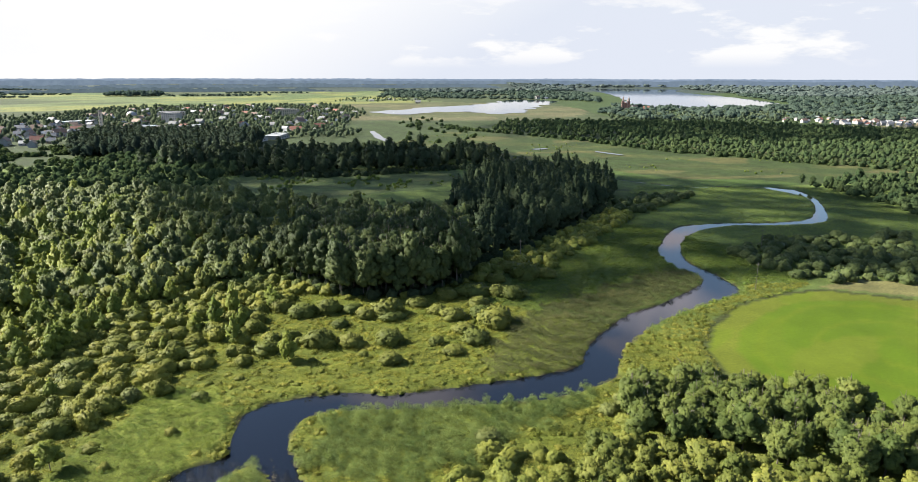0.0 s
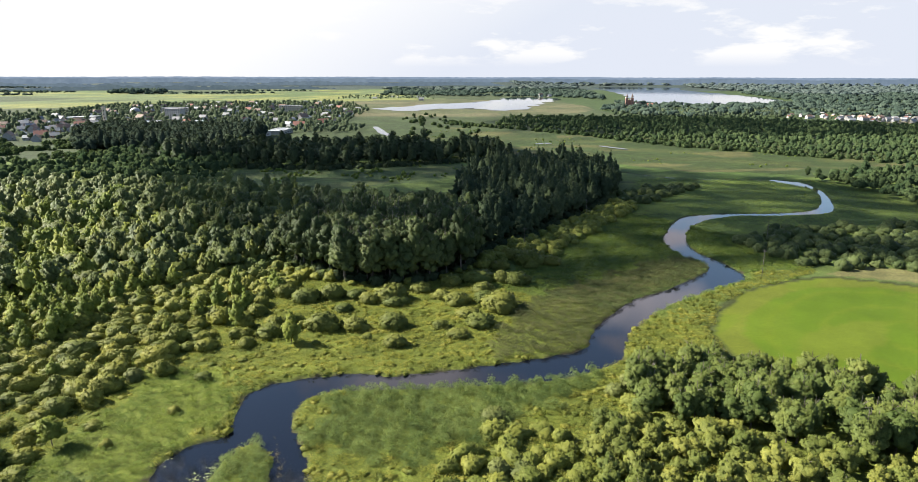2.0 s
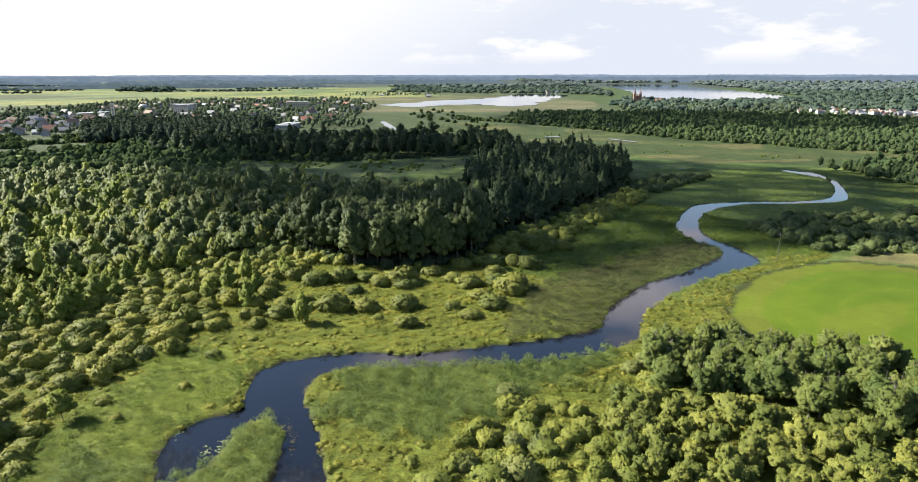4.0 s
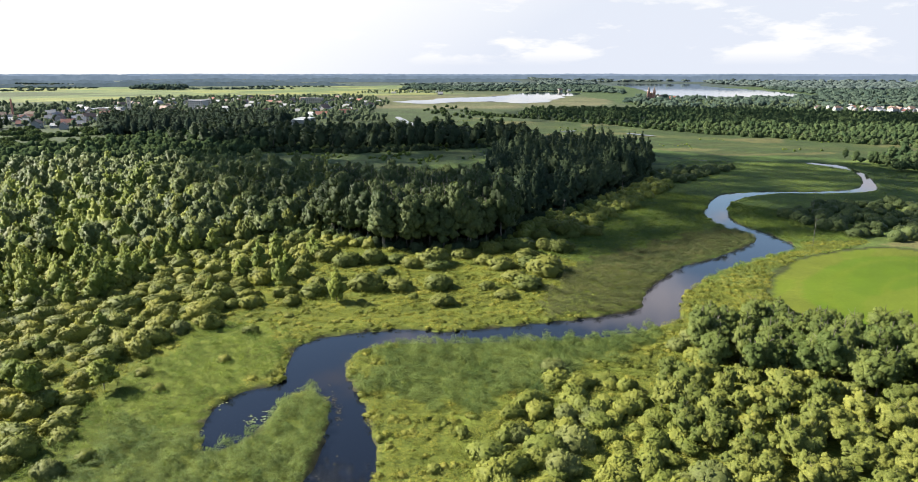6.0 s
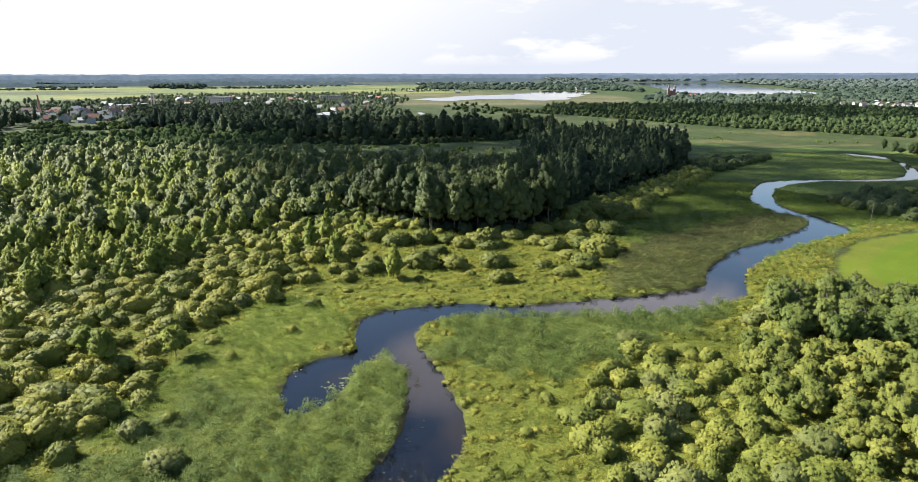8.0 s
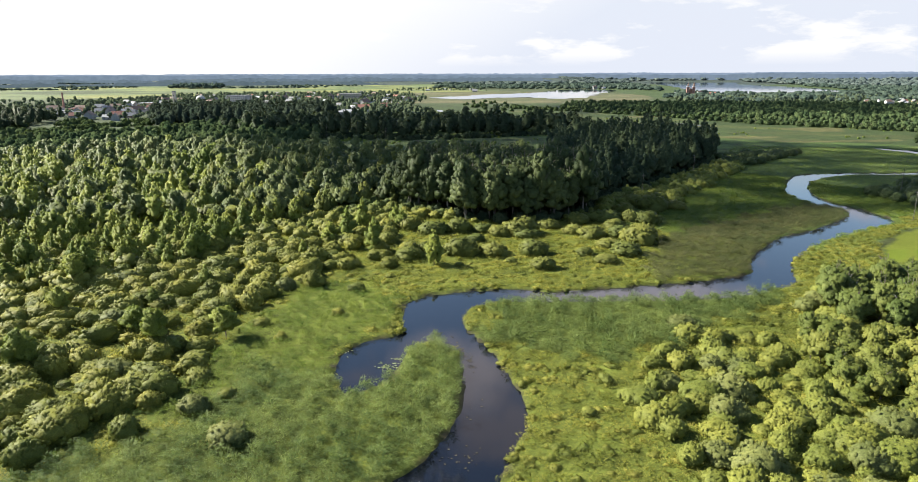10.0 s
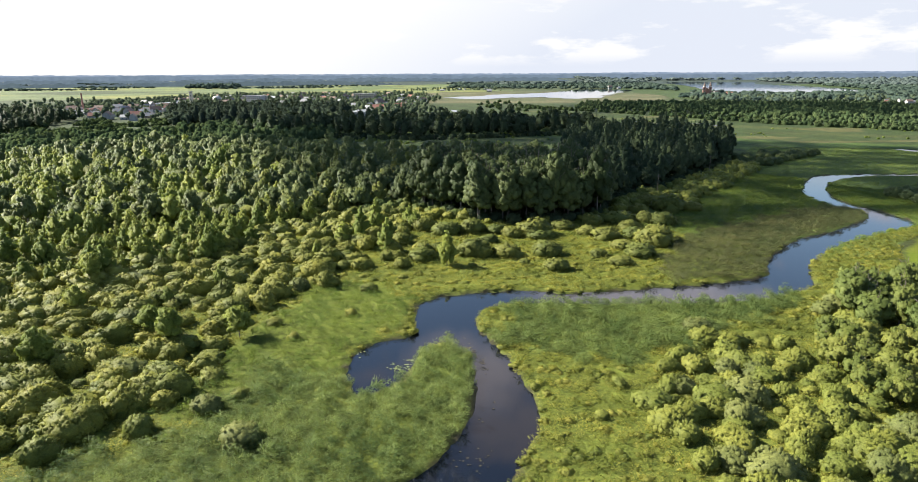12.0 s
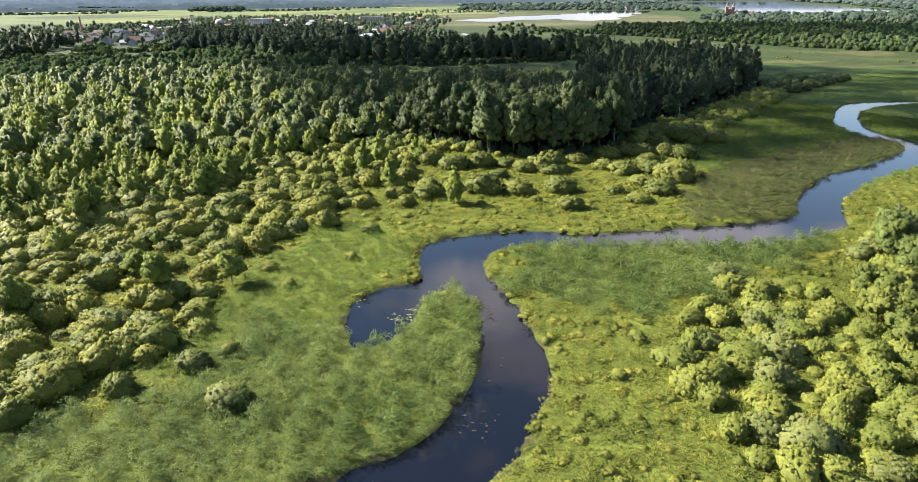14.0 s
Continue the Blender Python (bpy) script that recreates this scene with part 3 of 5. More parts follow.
# the last hills on the horizon: plain backdrops, distance haze painted as blue glow
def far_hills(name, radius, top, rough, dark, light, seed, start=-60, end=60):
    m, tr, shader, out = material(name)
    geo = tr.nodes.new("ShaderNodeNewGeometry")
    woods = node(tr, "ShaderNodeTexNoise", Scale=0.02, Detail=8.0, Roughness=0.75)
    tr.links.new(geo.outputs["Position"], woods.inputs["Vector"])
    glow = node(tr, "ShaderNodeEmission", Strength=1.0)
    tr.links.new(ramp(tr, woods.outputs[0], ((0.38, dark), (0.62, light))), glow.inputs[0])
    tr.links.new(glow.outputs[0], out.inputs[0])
    ang = np.linspace(radians(start), radians(end), 12 * (end - start))
    x, y = radius * np.sin(ang), radius * np.cos(ang)
    z = top + rough * (0.8 * waves(x, y, 900, seed) + 0.5 * waves(x, y, 190, seed + 1) + 0.45 * waves(x, y, 60, seed + 2))
    z = z - (top + 5) * np.clip(1 - np.minimum(ang - ang[0], ang[-1] - ang) / 0.05, 0, 1) * (end - start < 100)
    n = len(ang)
    v = np.vstack([np.stack([x, y, np.full(n, -5.0)], 1), np.stack([x, y, z], 1)])
    f = [(i, i + 1, n + i + 1, n + i) for i in range(n - 1)]
    tagged(new(name, mesh_of(name, v, [np.array(f)], m)), "low wooded hills in painted far haze blue", "hills", kind="structure")


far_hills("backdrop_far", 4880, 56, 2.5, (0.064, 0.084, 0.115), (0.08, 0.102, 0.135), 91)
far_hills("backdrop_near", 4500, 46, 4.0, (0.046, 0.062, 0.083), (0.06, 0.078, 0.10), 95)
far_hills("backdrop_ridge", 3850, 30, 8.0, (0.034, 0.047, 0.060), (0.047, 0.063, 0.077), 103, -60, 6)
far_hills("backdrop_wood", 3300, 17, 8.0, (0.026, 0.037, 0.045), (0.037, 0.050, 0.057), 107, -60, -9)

# ---------------------------------------------------------------- the cloud that shades the woods
# one broken cumulus between the sun and the valley; its shadow lies on these two stretches
SHADE_WOODS = [(-150, 345), (-110, 300), (-74, 254), (-42, 228), (-8, 217), (20, 210), (44, 204), (66, 216), (100, 232), (130, 236), (170, 238), (225, 262), (262, 340), (262, 430),
               (150, 476), (112, 520), (60, 640), (-60, 650), (-150, 640), (-190, 560), (-200, 440)]
SHADE_PLANTING = [(110, 800), (300, 735), (600, 700), (900, 780), (1000, 950), (430, 1060), (100, 1120), (60, 950)]
CLOUD_BASE = 820.0


def build_cloud():
    """Rounded heads of vapour, dense in the middle and thinning out to wisps."""
    m, tr, shader, out = material("cloud_vapour")
    shader.inputs["Base Color"].default_value = (0.86, 0.87, 0.89, 1)
    shader.inputs["Roughness"].default_value = 1.0
    shader.inputs["Specular IOR Level"].default_value = 0.0
    rng = np.random.default_rng(301)
    bv, bf = BALL[1]
    vs, fs, base = [], [], 0
    for outline, soft, thick in ((SHADE_WOODS, 26.0, 0.8), (SHADE_PLANTING, 60.0, 0.7)):
        o = np.asarray(outline, float)
        gx, gy = np.meshgrid(np.arange(o[:, 0].min() - 40, o[:, 0].max() + 40, 13.0), np.arange(o[:, 1].min() - 40, o[:, 1].max() + 40, 9.0))
        x = (gx + rng.uniform(-4, 4, gx.shape)).ravel()
        y = (gy + rng.uniform(-3, 3, gx.shape)).ravel()
        d = reach(o, x, y, True) * np.where(inside(o, x, y), 1, -1) + 6 * waves(x, y, 70, 302)
        keep = rng.uniform(0, 1, len(x)) < thick * np.clip(0.5 + d / soft, 0, 1)
        for px, py, depth in zip(x[keep], y[keep], d[keep]):
            h = CLOUD_BASE + rng.uniform(0, 1) ** 1.6 * min(140.0, 30 + max(depth, 0))
            c = np.array([px, py, 0.0]) + np.array(SUN_FROM) * (h / SUN_FROM.z)
            vs.append(bv * (1 + rng.uniform(-0.2, 0.2, (len(bv), 1))) * rng.uniform(5.5, 7.3) + c)
            fs.append(bf + base)
            base += len(bv)
    tagged(new("cloud", mesh_of("cloud", np.vstack(vs), [np.vstack(fs)], m, smooth=True)), "white broken cumulus cloud drifting high over the woods", "cloud", kind="structure")


build_cloud()

# ---------------------------------------------------------------- plants


def plant_stuff(name, templates, spots, mat, label, category, seed, size=(0.8, 1.25), patch=40.0, turn=3.1416, clump=0.0, gap_at=-0.6):
    """All spots as one object: copies of a few templates, each with its own turn, size and tone."""
    if not len(spots):
        return None
    rng = np.random.default_rng(seed)
    swell = np.ones(len(spots))
    if clump:  # plants stand in uneven clumps with gaps between
        p = np.asarray(spots)
        f = 0.6 * waves(p[:, 0], p[:, 1], clump, seed + 1) + 0.45 * waves(p[:, 0], p[:, 1], clump * 0.42, seed + 2)
        spots, swell = p[f > gap_at], (1 + 0.44 * f)[f > gap_at]
    n = len(spots)
    which = rng.integers(0, len(templates), n)
    vs, tris, quads, tones, soft, base = [], [], [], [], [], 0
    for k, (tv, tf) in enumerate(templates):
        idx = np.where(which == k)[0]
        if not len(idx):
            continue
        p = np.asarray(spots)[idx]
        a, s = rng.uniform(-turn, turn, len(idx)) - 0.4, rng.uniform(*size, len(idx)) * swell[idx]
        sz = s * swell[idx] * rng.uniform(0.85, 1.15, len(idx))
        c, d = np.cos(a) * s, np.sin(a) * s
        z0 = land(p[:, 0], p[:, 1])
        V = np.empty((len(idx), len(tv), 3))
        V[..., 0] = c[:, None] * tv[:, 0] - d[:, None] * tv[:, 1] + p[:, :1]
        V[..., 1] = d[:, None] * tv[:, 0] + c[:, None] * tv[:, 1] + p[:, 1:]
        V[..., 2] = sz[:, None] * tv[:, 2] + z0[:, None]
        shift = (np.arange(len(idx)) * len(tv) + base)[:, None, None]
        for f in tf:
            if len(f):
                (tris if f.shape[1] == 3 else quads).append((f[None] + shift).reshape(-1, f.shape[1]))
        vs.append(V.reshape(-1, 3))
        tn, ca, sa = tf.normals, np.cos(a)[:, None], np.sin(a)[:, None]
        soft.append(np.stack([ca * tn[:, 0] - sa * tn[:, 1], sa * tn[:, 0] + ca * tn[:, 1], np.tile(tn[:, 2], (len(idx), 1))], 2).reshape(-1, 3))
        t = 0.5 + 0.3 * waves(p[:, 0], p[:, 1], patch, seed) + rng.uniform(-0.35, 0.35, len(idx))
        tones.append(np.repeat(np.clip(t, 0.01, 1), len(tv)))
        base += len(idx) * len(tv)
    faces = [np.vstack(g) for g in (tris, quads) if g]
    me = mesh_of(name, np.vstack(vs), faces, mat, np.concatenate(tones), normals=np.vstack(soft))
    return tagged(new(name, me), label, category, kind="stuff")


def plant_things(name, templates, spots, mat, label, category, group, seed, trunks=None, size=(0.8, 1.25), uneven=0.08):
    """Each spot a thing of its own that shares the meshes of a few templates."""
    rng = np.random.default_rng(seed)
    crowns = [mesh_of("crown", v, f, mat) for v, f in templates]
    stems = [mesh_of("trunk", v, [f], BARK, smooth=True) for v, f in trunks] if trunks else None
    for x, y in spots:
        k = int(rng.integers(0, len(templates)))
        s = rng.uniform(*size)
        m = pose(x, y, float(land(x, y)), 0, 0, rng.uniform(0, 360)) @ Matrix.Diagonal((s * rng.uniform(1 - uneven, 1 + uneven), s * rng.uniform(1 - uneven, 1 + uneven), s * rng.uniform(0.85, 1.15), 1))
        if stems:
            root = new(name)
            root.empty_display_size = 0.5
            for part_name, me in (("trunk", stems[k]), ("crown", crowns[k])):
                new(part_name, me).parent = root
        else:
            root = new(name, crowns[k])
        root.matrix_basis = m
        tagged(root, label, category, group)


def split_near(spots, centre, count=290):
    """The spots nearest to a place of the plan, and the rest."""
    d = np.hypot(spots[:, 0] - centre[0], spots[:, 1] - centre[1])
    o = np.argsort(d)
    return spots[o[:count]], spots[o[count:]]


def thin(spots, seed, keep):
    rng = np.random.default_rng(seed)
    return spots[rng.uniform(0, 1, len(spots)) < keep]


# willow bushes on the flood plain
ASPEN_WOOD = [(-64, 240), (-50, 225), (-40, 214), (-26, 209), (-10, 211), (4, 225), (10, 242), (2, 262), (-30, 268), (-58, 258)]
OPEN_EDGE = [(-58, 204), (-56, 184), (-30, 168), (-14, 150), (24, 160), (32, 190), (50, 240), (36, 246), (10, 228), (-10, 209), (-34, 208), (-46, 216)]
BUSH_ZONE = [(-170, 55), (-92, 72), (-78, 82), (-76, 100), (-80, 116), (-72, 130), (-66, 150), (-54, 160), (-38, 166), (-16, 172), (4, 178), (14, 190), (26, 212),
             (44, 250), (72, 296), (100, 340), (92, 356), (66, 318), (36, 272), (0, 230), (-30, 214), (-62, 232), (-110, 210), (-150, 170), (-200, 130)]
EAST_BUSH = [(2, 114), (-3, 102), (-7, 92), (-4, 80), (-2, 62), (10, 40), (70, 40), (40, 62), (30, 84), (24, 104), (26, 116), (14, 118)]
DARK_BUSH = [(118, 262), (150, 290), (186, 290), (215, 300), (200, 250), (175, 222), (135, 226), (122, 240)]
MID_BUSH = [(92, 352), (108, 350), (150, 396), (168, 408), (130, 405), (100, 380)]
willow_shapes = [crown(40 + i, tufted(41 + i, lobes_bush(50 + i, 9 + 2 * (i % 3), 6.4 + 0.6 * (i % 3), 3.0 + 0.5 * (i % 2)), 76, 0.17, 0.48, 1.0), 1200, 0.11, core=0.88, flat=0.5) for i in range(7)]
mid_shapes = [crown(56 + i, tufted(57 + i, lobes_bush(58 + i, 8, 6.6, 3.4), 22, 0.25, 0.6, 1.0), 240, 0.16, core=0.9, flat=0.5) for i in range(5)]
fine_shapes = [crown(80 + i, tufted(81 + i, lobes_bush(90 + i, 9 + 2 * (i % 3), 6.4 + 0.6 * (i % 3), 2.6 + 0.4 * (i % 3)), 84, 0.16, 0.45, 1.15), 1300, 0.1, core=0.88, flat=0.5, lift=0.35) for i in range(6)]
low_shapes = [crown(60 + i, lobes_bush(70 + i, 9, 6.4, 3.9), 300, 0.46, core=0.9, flat=0.45) for i in range(4)]
scrub_shapes = [crown(65 + i, lobes_bush(75 + i, 4, 6.6, 4.0), 60, 0.9, core=0.93) for i in range(3)]
w_spots = thin(scatter(BUSH_ZONE, 4.0, 11, 3.4, 0.6), 12, 0.92)
# the open edge of the scrub towards the river is looser and lower
edge = (w_spots[:, 0] > -66) & (w_spots[:, 1] < 185) & (w_spots[:, 0] < 20)
w_spots = np.vstack([w_spots[~edge], thin(w_spots[edge], 9, 0.55)])
w_spots = w_spots[~inside(OPEN_EDGE, w_spots[:, 0], w_spots[:, 1]) & ~inside(ASPEN_WOOD, w_spots[:, 0], w_spots[:, 1])]
near, rest = split_near(w_spots, (-60, 130), 290)
shaded = rest[:, 0] > 12 + (rest[:, 1] - 240) * 0.1
plant_things("willow_bush", willow_shapes, near, WILLOW, "rounded yellow-green willow bush on the flood plain", "bush", "willow bushes", 13, size=(0.34, 1.12), uneven=0.28)
plant_stuff("forest_edge_scrub", mid_shapes, rest[shaded], GREEN_WILLOW, "dark green willow scrub along the forest edge", "bushes", 55, (0.6, 1.15))
wood_edge = scatter([(-118, 206), (-62, 226), (-40, 214), (-34, 230), (-58, 248), (-82, 252), (-118, 232)], 4.6, 151)
plant_stuff("wood_edge_scrub", mid_shapes, wood_edge, ALDER, "green willow and alder scrub at the foot of the forest", "bushes", 152, (0.5, 1.1))
plant_stuff("willow_scrub", mid_shapes, rest[~shaded], WILLOW, "dense rounded willow scrub beside the forest", "bushes", 14, (0.4, 1.12))
e_spots = np.vstack([scatter(EAST_BUSH, 3.7, 15, 3.0), [(-10, 98), (-14, 88), (8, 122), (16, 116), (38, 127), (40, 136), (35, 121), (43, 141), (36, 132), (50, 144)]])
grey = np.random.default_rng(5).uniform(0, 1, len(e_spots)) < 0.09
plant_things("broad_willow", fine_shapes, e_spots[~grey], GREEN_WILLOW, "broad yellow-green willow bush beside the alder grove", "bush", "east bank willow bushes", 16, size=(0.28, 0.9), uneven=0.32)
g_spots = np.vstack([e_spots[grey], [(-62, 78.5), (-70, 86), (-88, 96), (-96, 150), (-100, 118), (-84, 126), (-112, 142), (-74, 140)]])
plant_things("grey_willow", fine_shapes, g_spots, GREY_WILLOW, "rounded silver-grey willow bush among green ones", "bush", "grey willows", 20, size=(0.6, 1.05))
d_spots = scatter(DARK_BUSH, 6.5, 17, 3.0)
plant_stuff("dark_scrub", mid_shapes, np.vstack([d_spots, scatter(MID_BUSH, 6.5, 18)]), ASPEN, "dark green willow scrub in the meadow", "bushes", 19, (0.8, 1.3))
# lone low bushes in the open meadow
lone = [(-52, 150), (-58, 140), (-72, 119), (-66, 112), (-58.5, 124.6), (-36, 160), (-23, 163), (-67, 90), (-73.5, 95)]
plant_things("low_willow", fine_shapes, lone, WILLOW, "low rounded willow bush alone in the sedge", "bush", "lone willow bushes", 46, size=(0.35, 0.65), uneven=0.25)
# the row of large round bushes in front of the aspens: place and size
edge_bushes = [(-45.4, 217.8, 1.13), (-52.8, 198.5, 1.3), (-46.0, 193.8, 1.4), (-38.3, 197.2, 1.48), (-30.3, 197.2, 1.14), (-25.9, 193.6, 1.01),
                (-19.5, 194.9, 1.74), (-10.2, 203.1, 1.35), (-0.5, 209.2, 1.4), (9.0, 214.3, 1.75), (-3.4, 195.7, 1.08), (1.2, 191.9, 1.23),
                (9.7, 201.6, 1.18), (17.1, 212.5, 1.31), (10.1, 194.5, 1.31), (14.1, 186.7, 1.82), (4.4, 180.9, 1.17), (22.1, 210.4, 1.43),
                (28.4, 234.0, 2.07), (23.0, 241.3, 1.42), (17.3, 227.6, 1.2), (36.5, 233.8, 1.53), (-32.7, 185.0, 0.96), (-17.5, 190.7, 1.1),
                (-36.0, 170.6, 1.58), (-27.6, 170.5, 1.24), (-16.8, 172.5, 1.4), (-15.4, 159.6, 1.12), (-3.5, 171.3, 0.85), (7.5, 172.5, 1.27),
                (1.1, 165.2, 0.88)]
flat_willows = [(v * (1, 1, 0.8), f) for v, f in willow_shapes]
for k, (x, y, size_here) in enumerate(edge_bushes):
    plant_things("round_willow", [flat_willows[k % 7]], [(x, y)], OLIVE_WILLOW, "large round olive willow bush at the foot of the aspens", "bush", "round willow bushes", 400 + k, size=(size_here, size_here), uneven=0.14)
wide_spots = [(-53.6, 158.7), (-76.4, 79.3), (-85.3, 79.3), (-98, 89.7), (-85.6, 88.8), (-85.3, 72.7), (-77, 87), (-95.7, 83.1), (-106, 92), (-91, 96)]
plant_things("round_willow", willow_shapes, wide_spots, WILLOW, "round olive-green willow bush standing in the sedge", "bush", "round willow bushes", 146, size=(0.72, 1.0), uneven=0.2)

# trees by the field on the east bank
EAST_TREES = [(36, 124), (38, 134), (46, 141), (62, 142), (80, 135), (95, 126), (112, 110), (112, 94), (82, 104), (62, 112), (46, 118)]
alder_shapes = [crown(100 + i, tufted(105 + i, lobes_round(110 + i, 12, 7.8 + i * 0.7, 3.1, 0.1, -0.85, 0.12), 80, 0.2, 0.52, 1.2), 1500, 0.15, core=0.85, flat=0.6, lift=0.6) for i in range(4)]
alder_stems = [trunk_of(120 + i, 9.6 + i * 0.7, 0.2, 6) for i in range(4)]
plant_things("alder_tree", alder_shapes, scatter(EAST_TREES, 4.3, 21, jitter=0.6), ALDER, "leafy green alder in the grove by the field", "tree", "alder grove", 22, alder_stems, (0.75, 1.15))

YOUNG_GROVE = [(36, 123), (46, 117), (62, 111), (82, 103), (112, 94), (120, 60), (70, 44), (40, 62), (30, 84), (24, 104), (28, 118)]
young_shapes = [crown(125 + i, tufted(129 + i, lobes_round(135 + i, 8, 5.0 + 0.6 * i, 2.9, 0.2, -0.6, 0.2 * (i % 2)), 46, 0.18, 0.48, 1.25), 620, 0.13, core=0.84, flat=0.6, lift=0.5) for i in range(4)]
young_stems = [trunk_of(145 + i, 5.4 + 0.7 * i, 0.1, 4) for i in range(4)]
plant_things("young_alder", young_shapes, scatter(YOUNG_GROVE, 3.6, 78, jitter=0.6), YOUNG_ALDER, "low bright green young alder beside the grove", "tree", "young alders", 79, young_stems, (0.5, 1.02), 0.18)

# the forest on the west bank
WEST_WOOD = [(-105, 205), (-62, 238), (-40, 270), (8, 264), (14, 300), (0, 340), (-60, 350), (-140, 395), (-260, 400), (-330, 300), (-220, 200), (-160, 175)]
DARK_WOOD = [(12, 248), (34, 276), (64, 322), (90, 362), (104, 400), (108, 450), (90, 490), (40, 480), (14, 430), (0, 350), (14, 300)]
YOUNG_WOOD = [(-130, 138), (-106, 158), (-96, 190), (-90, 212), (-110, 215), (-160, 185), (-190, 180), (-185, 135), (-150, 120)]
aspen_shapes = [crown(130 + i, tufted(133 + i, lobes_round(140 + i, 15, 17.5 + 1.4 * i, 4.9 - 0.3 * i, 0.3, -0.85, 0.15), 70, 0.5, 1.25, 1.3), 900, 0.3, core=0.85, flat=0.6, lift=0.15) for i in range(3)]
aspen_stems = [trunk_of(150 + i, 20.5 + i, 0.25, 6) for i in range(3)]
SIZES = [(8.4, 4.6), (10.4, 4.2), (12.0, 3.2), (9.4, 5.0), (12.8, 3.6)]  # height and half width
forest_shapes = [crown(160 + i, tufted(165 + i, lobes_spire(170 + i, 12, h, w, 1.2) if i % 2 else lobes_round(170 + i, 10, h, w, 1.4, -0.4, 0.25), 34, 0.35, 0.9, 1.2), 620, 0.24, core=0.82, flat=0.7, lift=0.75) for i, (h, w) in enumerate(SIZES)]
forest_stems = [trunk_of(180 + i, h, 0.2, 3) for i, (h, w) in enumerate(SIZES)]
plain_shapes = [crown(165 + i, tufted(168 + i, lobes_spire(175 + i, 8, h, w, 1.2) if i % 2 else lobes_round(175 + i, 7, h, w, 1.4, -0.35, 0.25), 16, 0.4, 1.0, 1.2), 170, 0.26, core=0.9, flat=0.6, lift=0.85) for i, (h, w) in enumerate(SIZES)]
tall_shapes = [crown(185 + i, tufted(189 + i, lobes_spire(195 + i, 10, 15.0 + 1.6 * i, 4.6 - 0.3 * i, 0.3, 0.4) if i % 2 else lobes_round(195 + i, 8, 13.5 + 1.6 * i, 4.8 - 0.3 * i, 0.3, -0.7, 0.25), 18, 0.5, 1.2, 1.3), 110, 0.34, core=0.9, flat=0.6, lift=0.25) for i in range(4)]
lite_shapes = [crown(205 + i, lobes_round(215 + i, 6, 14.5 + 2.0 * i, 4.6 - 0.3 * i, 0.2, -0.8, 0.08 + 0.12 * i), 130, 0.9, core=0.9, flat=0.6, lift=0.8) for i in range(4)]
plant_things("aspen_tree", aspen_shapes, scatter(ASPEN_WOOD, 4.2, 23), ASPEN, "tall pale green aspen at the forest edge", "tree", "aspen stand", 24, aspen_stems, (0.92, 1.16))
west = scatter(WEST_WOOD, 5.6, 25, jitter=0.9)
draw = np.random.default_rng(6).uniform(0, 1, len(west))
pale = (west[:, 0] < -115) & (west[:, 1] < 330) & (draw > 0.86)
plant_stuff("pale_willows", [plain_shapes[k] for k in (0, 1, 3)], west[pale], GREY_WILLOW, "pale silver-green willows scattered through the forest", "trees", 147, (0.6, 1.0))
west, draw = west[~pale], draw[~pale]
pick = draw < np.clip(0.85 - (west[:, 1] - 200) / 140 + np.clip(-(west[:, 0] + 120) / 130, 0, 0.6), 0.14, 0.62) + 0.25 * waves(west[:, 0], west[:, 1], 26, 153)
# trees on this side take darker leaves, painting in the forest's shade
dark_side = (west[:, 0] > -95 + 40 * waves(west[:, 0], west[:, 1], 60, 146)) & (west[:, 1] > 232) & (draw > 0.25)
plant_stuff("shaded_forest", plain_shapes, west[dark_side], ASPEN, "dense alders behind the aspens, shade put into their leaf colour", "forest", 148, (0.6, 1.25))
west, draw, pick = west[~dark_side], draw[~dark_side], pick[~dark_side]
light_green = west[pick]
near, rest = split_near(west[~pick], (-90, 215), 250)
plant_things("forest_tree", forest_shapes, near, FOREST, "leafy green tree at the edge of the west forest", "tree", "west forest trees", 26, forest_stems, (0.5, 1.15))
plant_stuff("west_forest", plain_shapes, rest, FOREST, "mixed deciduous forest of alder and birch", "forest", 48, (0.5, 1.2))
spire_shapes = [crown(155 + i, tufted(158 + i, lobes_spire(156 + i, 13, 8.4 + 1.5 * i, 4.0 - 0.3 * (i % 2), 0.5, 0.25 + 0.1 * (i % 2)), 30, 0.3, 0.8, 1.2), 300, 0.22, core=0.85, flat=0.8, inner=0.75, lift=0.75) for i in range(4)]
bright = light_green[:, 0] + 25 * waves(light_green[:, 0], light_green[:, 1], 40, 149) < -120
plant_stuff("bright_birches", spire_shapes + plain_shapes[:4], light_green[bright], BIRCH, "bright green birches and alders in the forest", "trees", 150, (0.45, 1.15))
light_green = light_green[~bright]
plant_stuff("light_birches", spire_shapes + plain_shapes[:4], light_green, YOUNG_ALDER, "light green birches standing in the forest", "trees", 49, (0.45, 1.1))
plant_stuff("dark_forest", tall_shapes, scatter(DARK_WOOD, 4.8, 27, jitter=0.9), DARK_LEAVES, "tall dark green forest beside the river meadow, shade deepened in colour", "forest", 28, (0.42, 1.2))
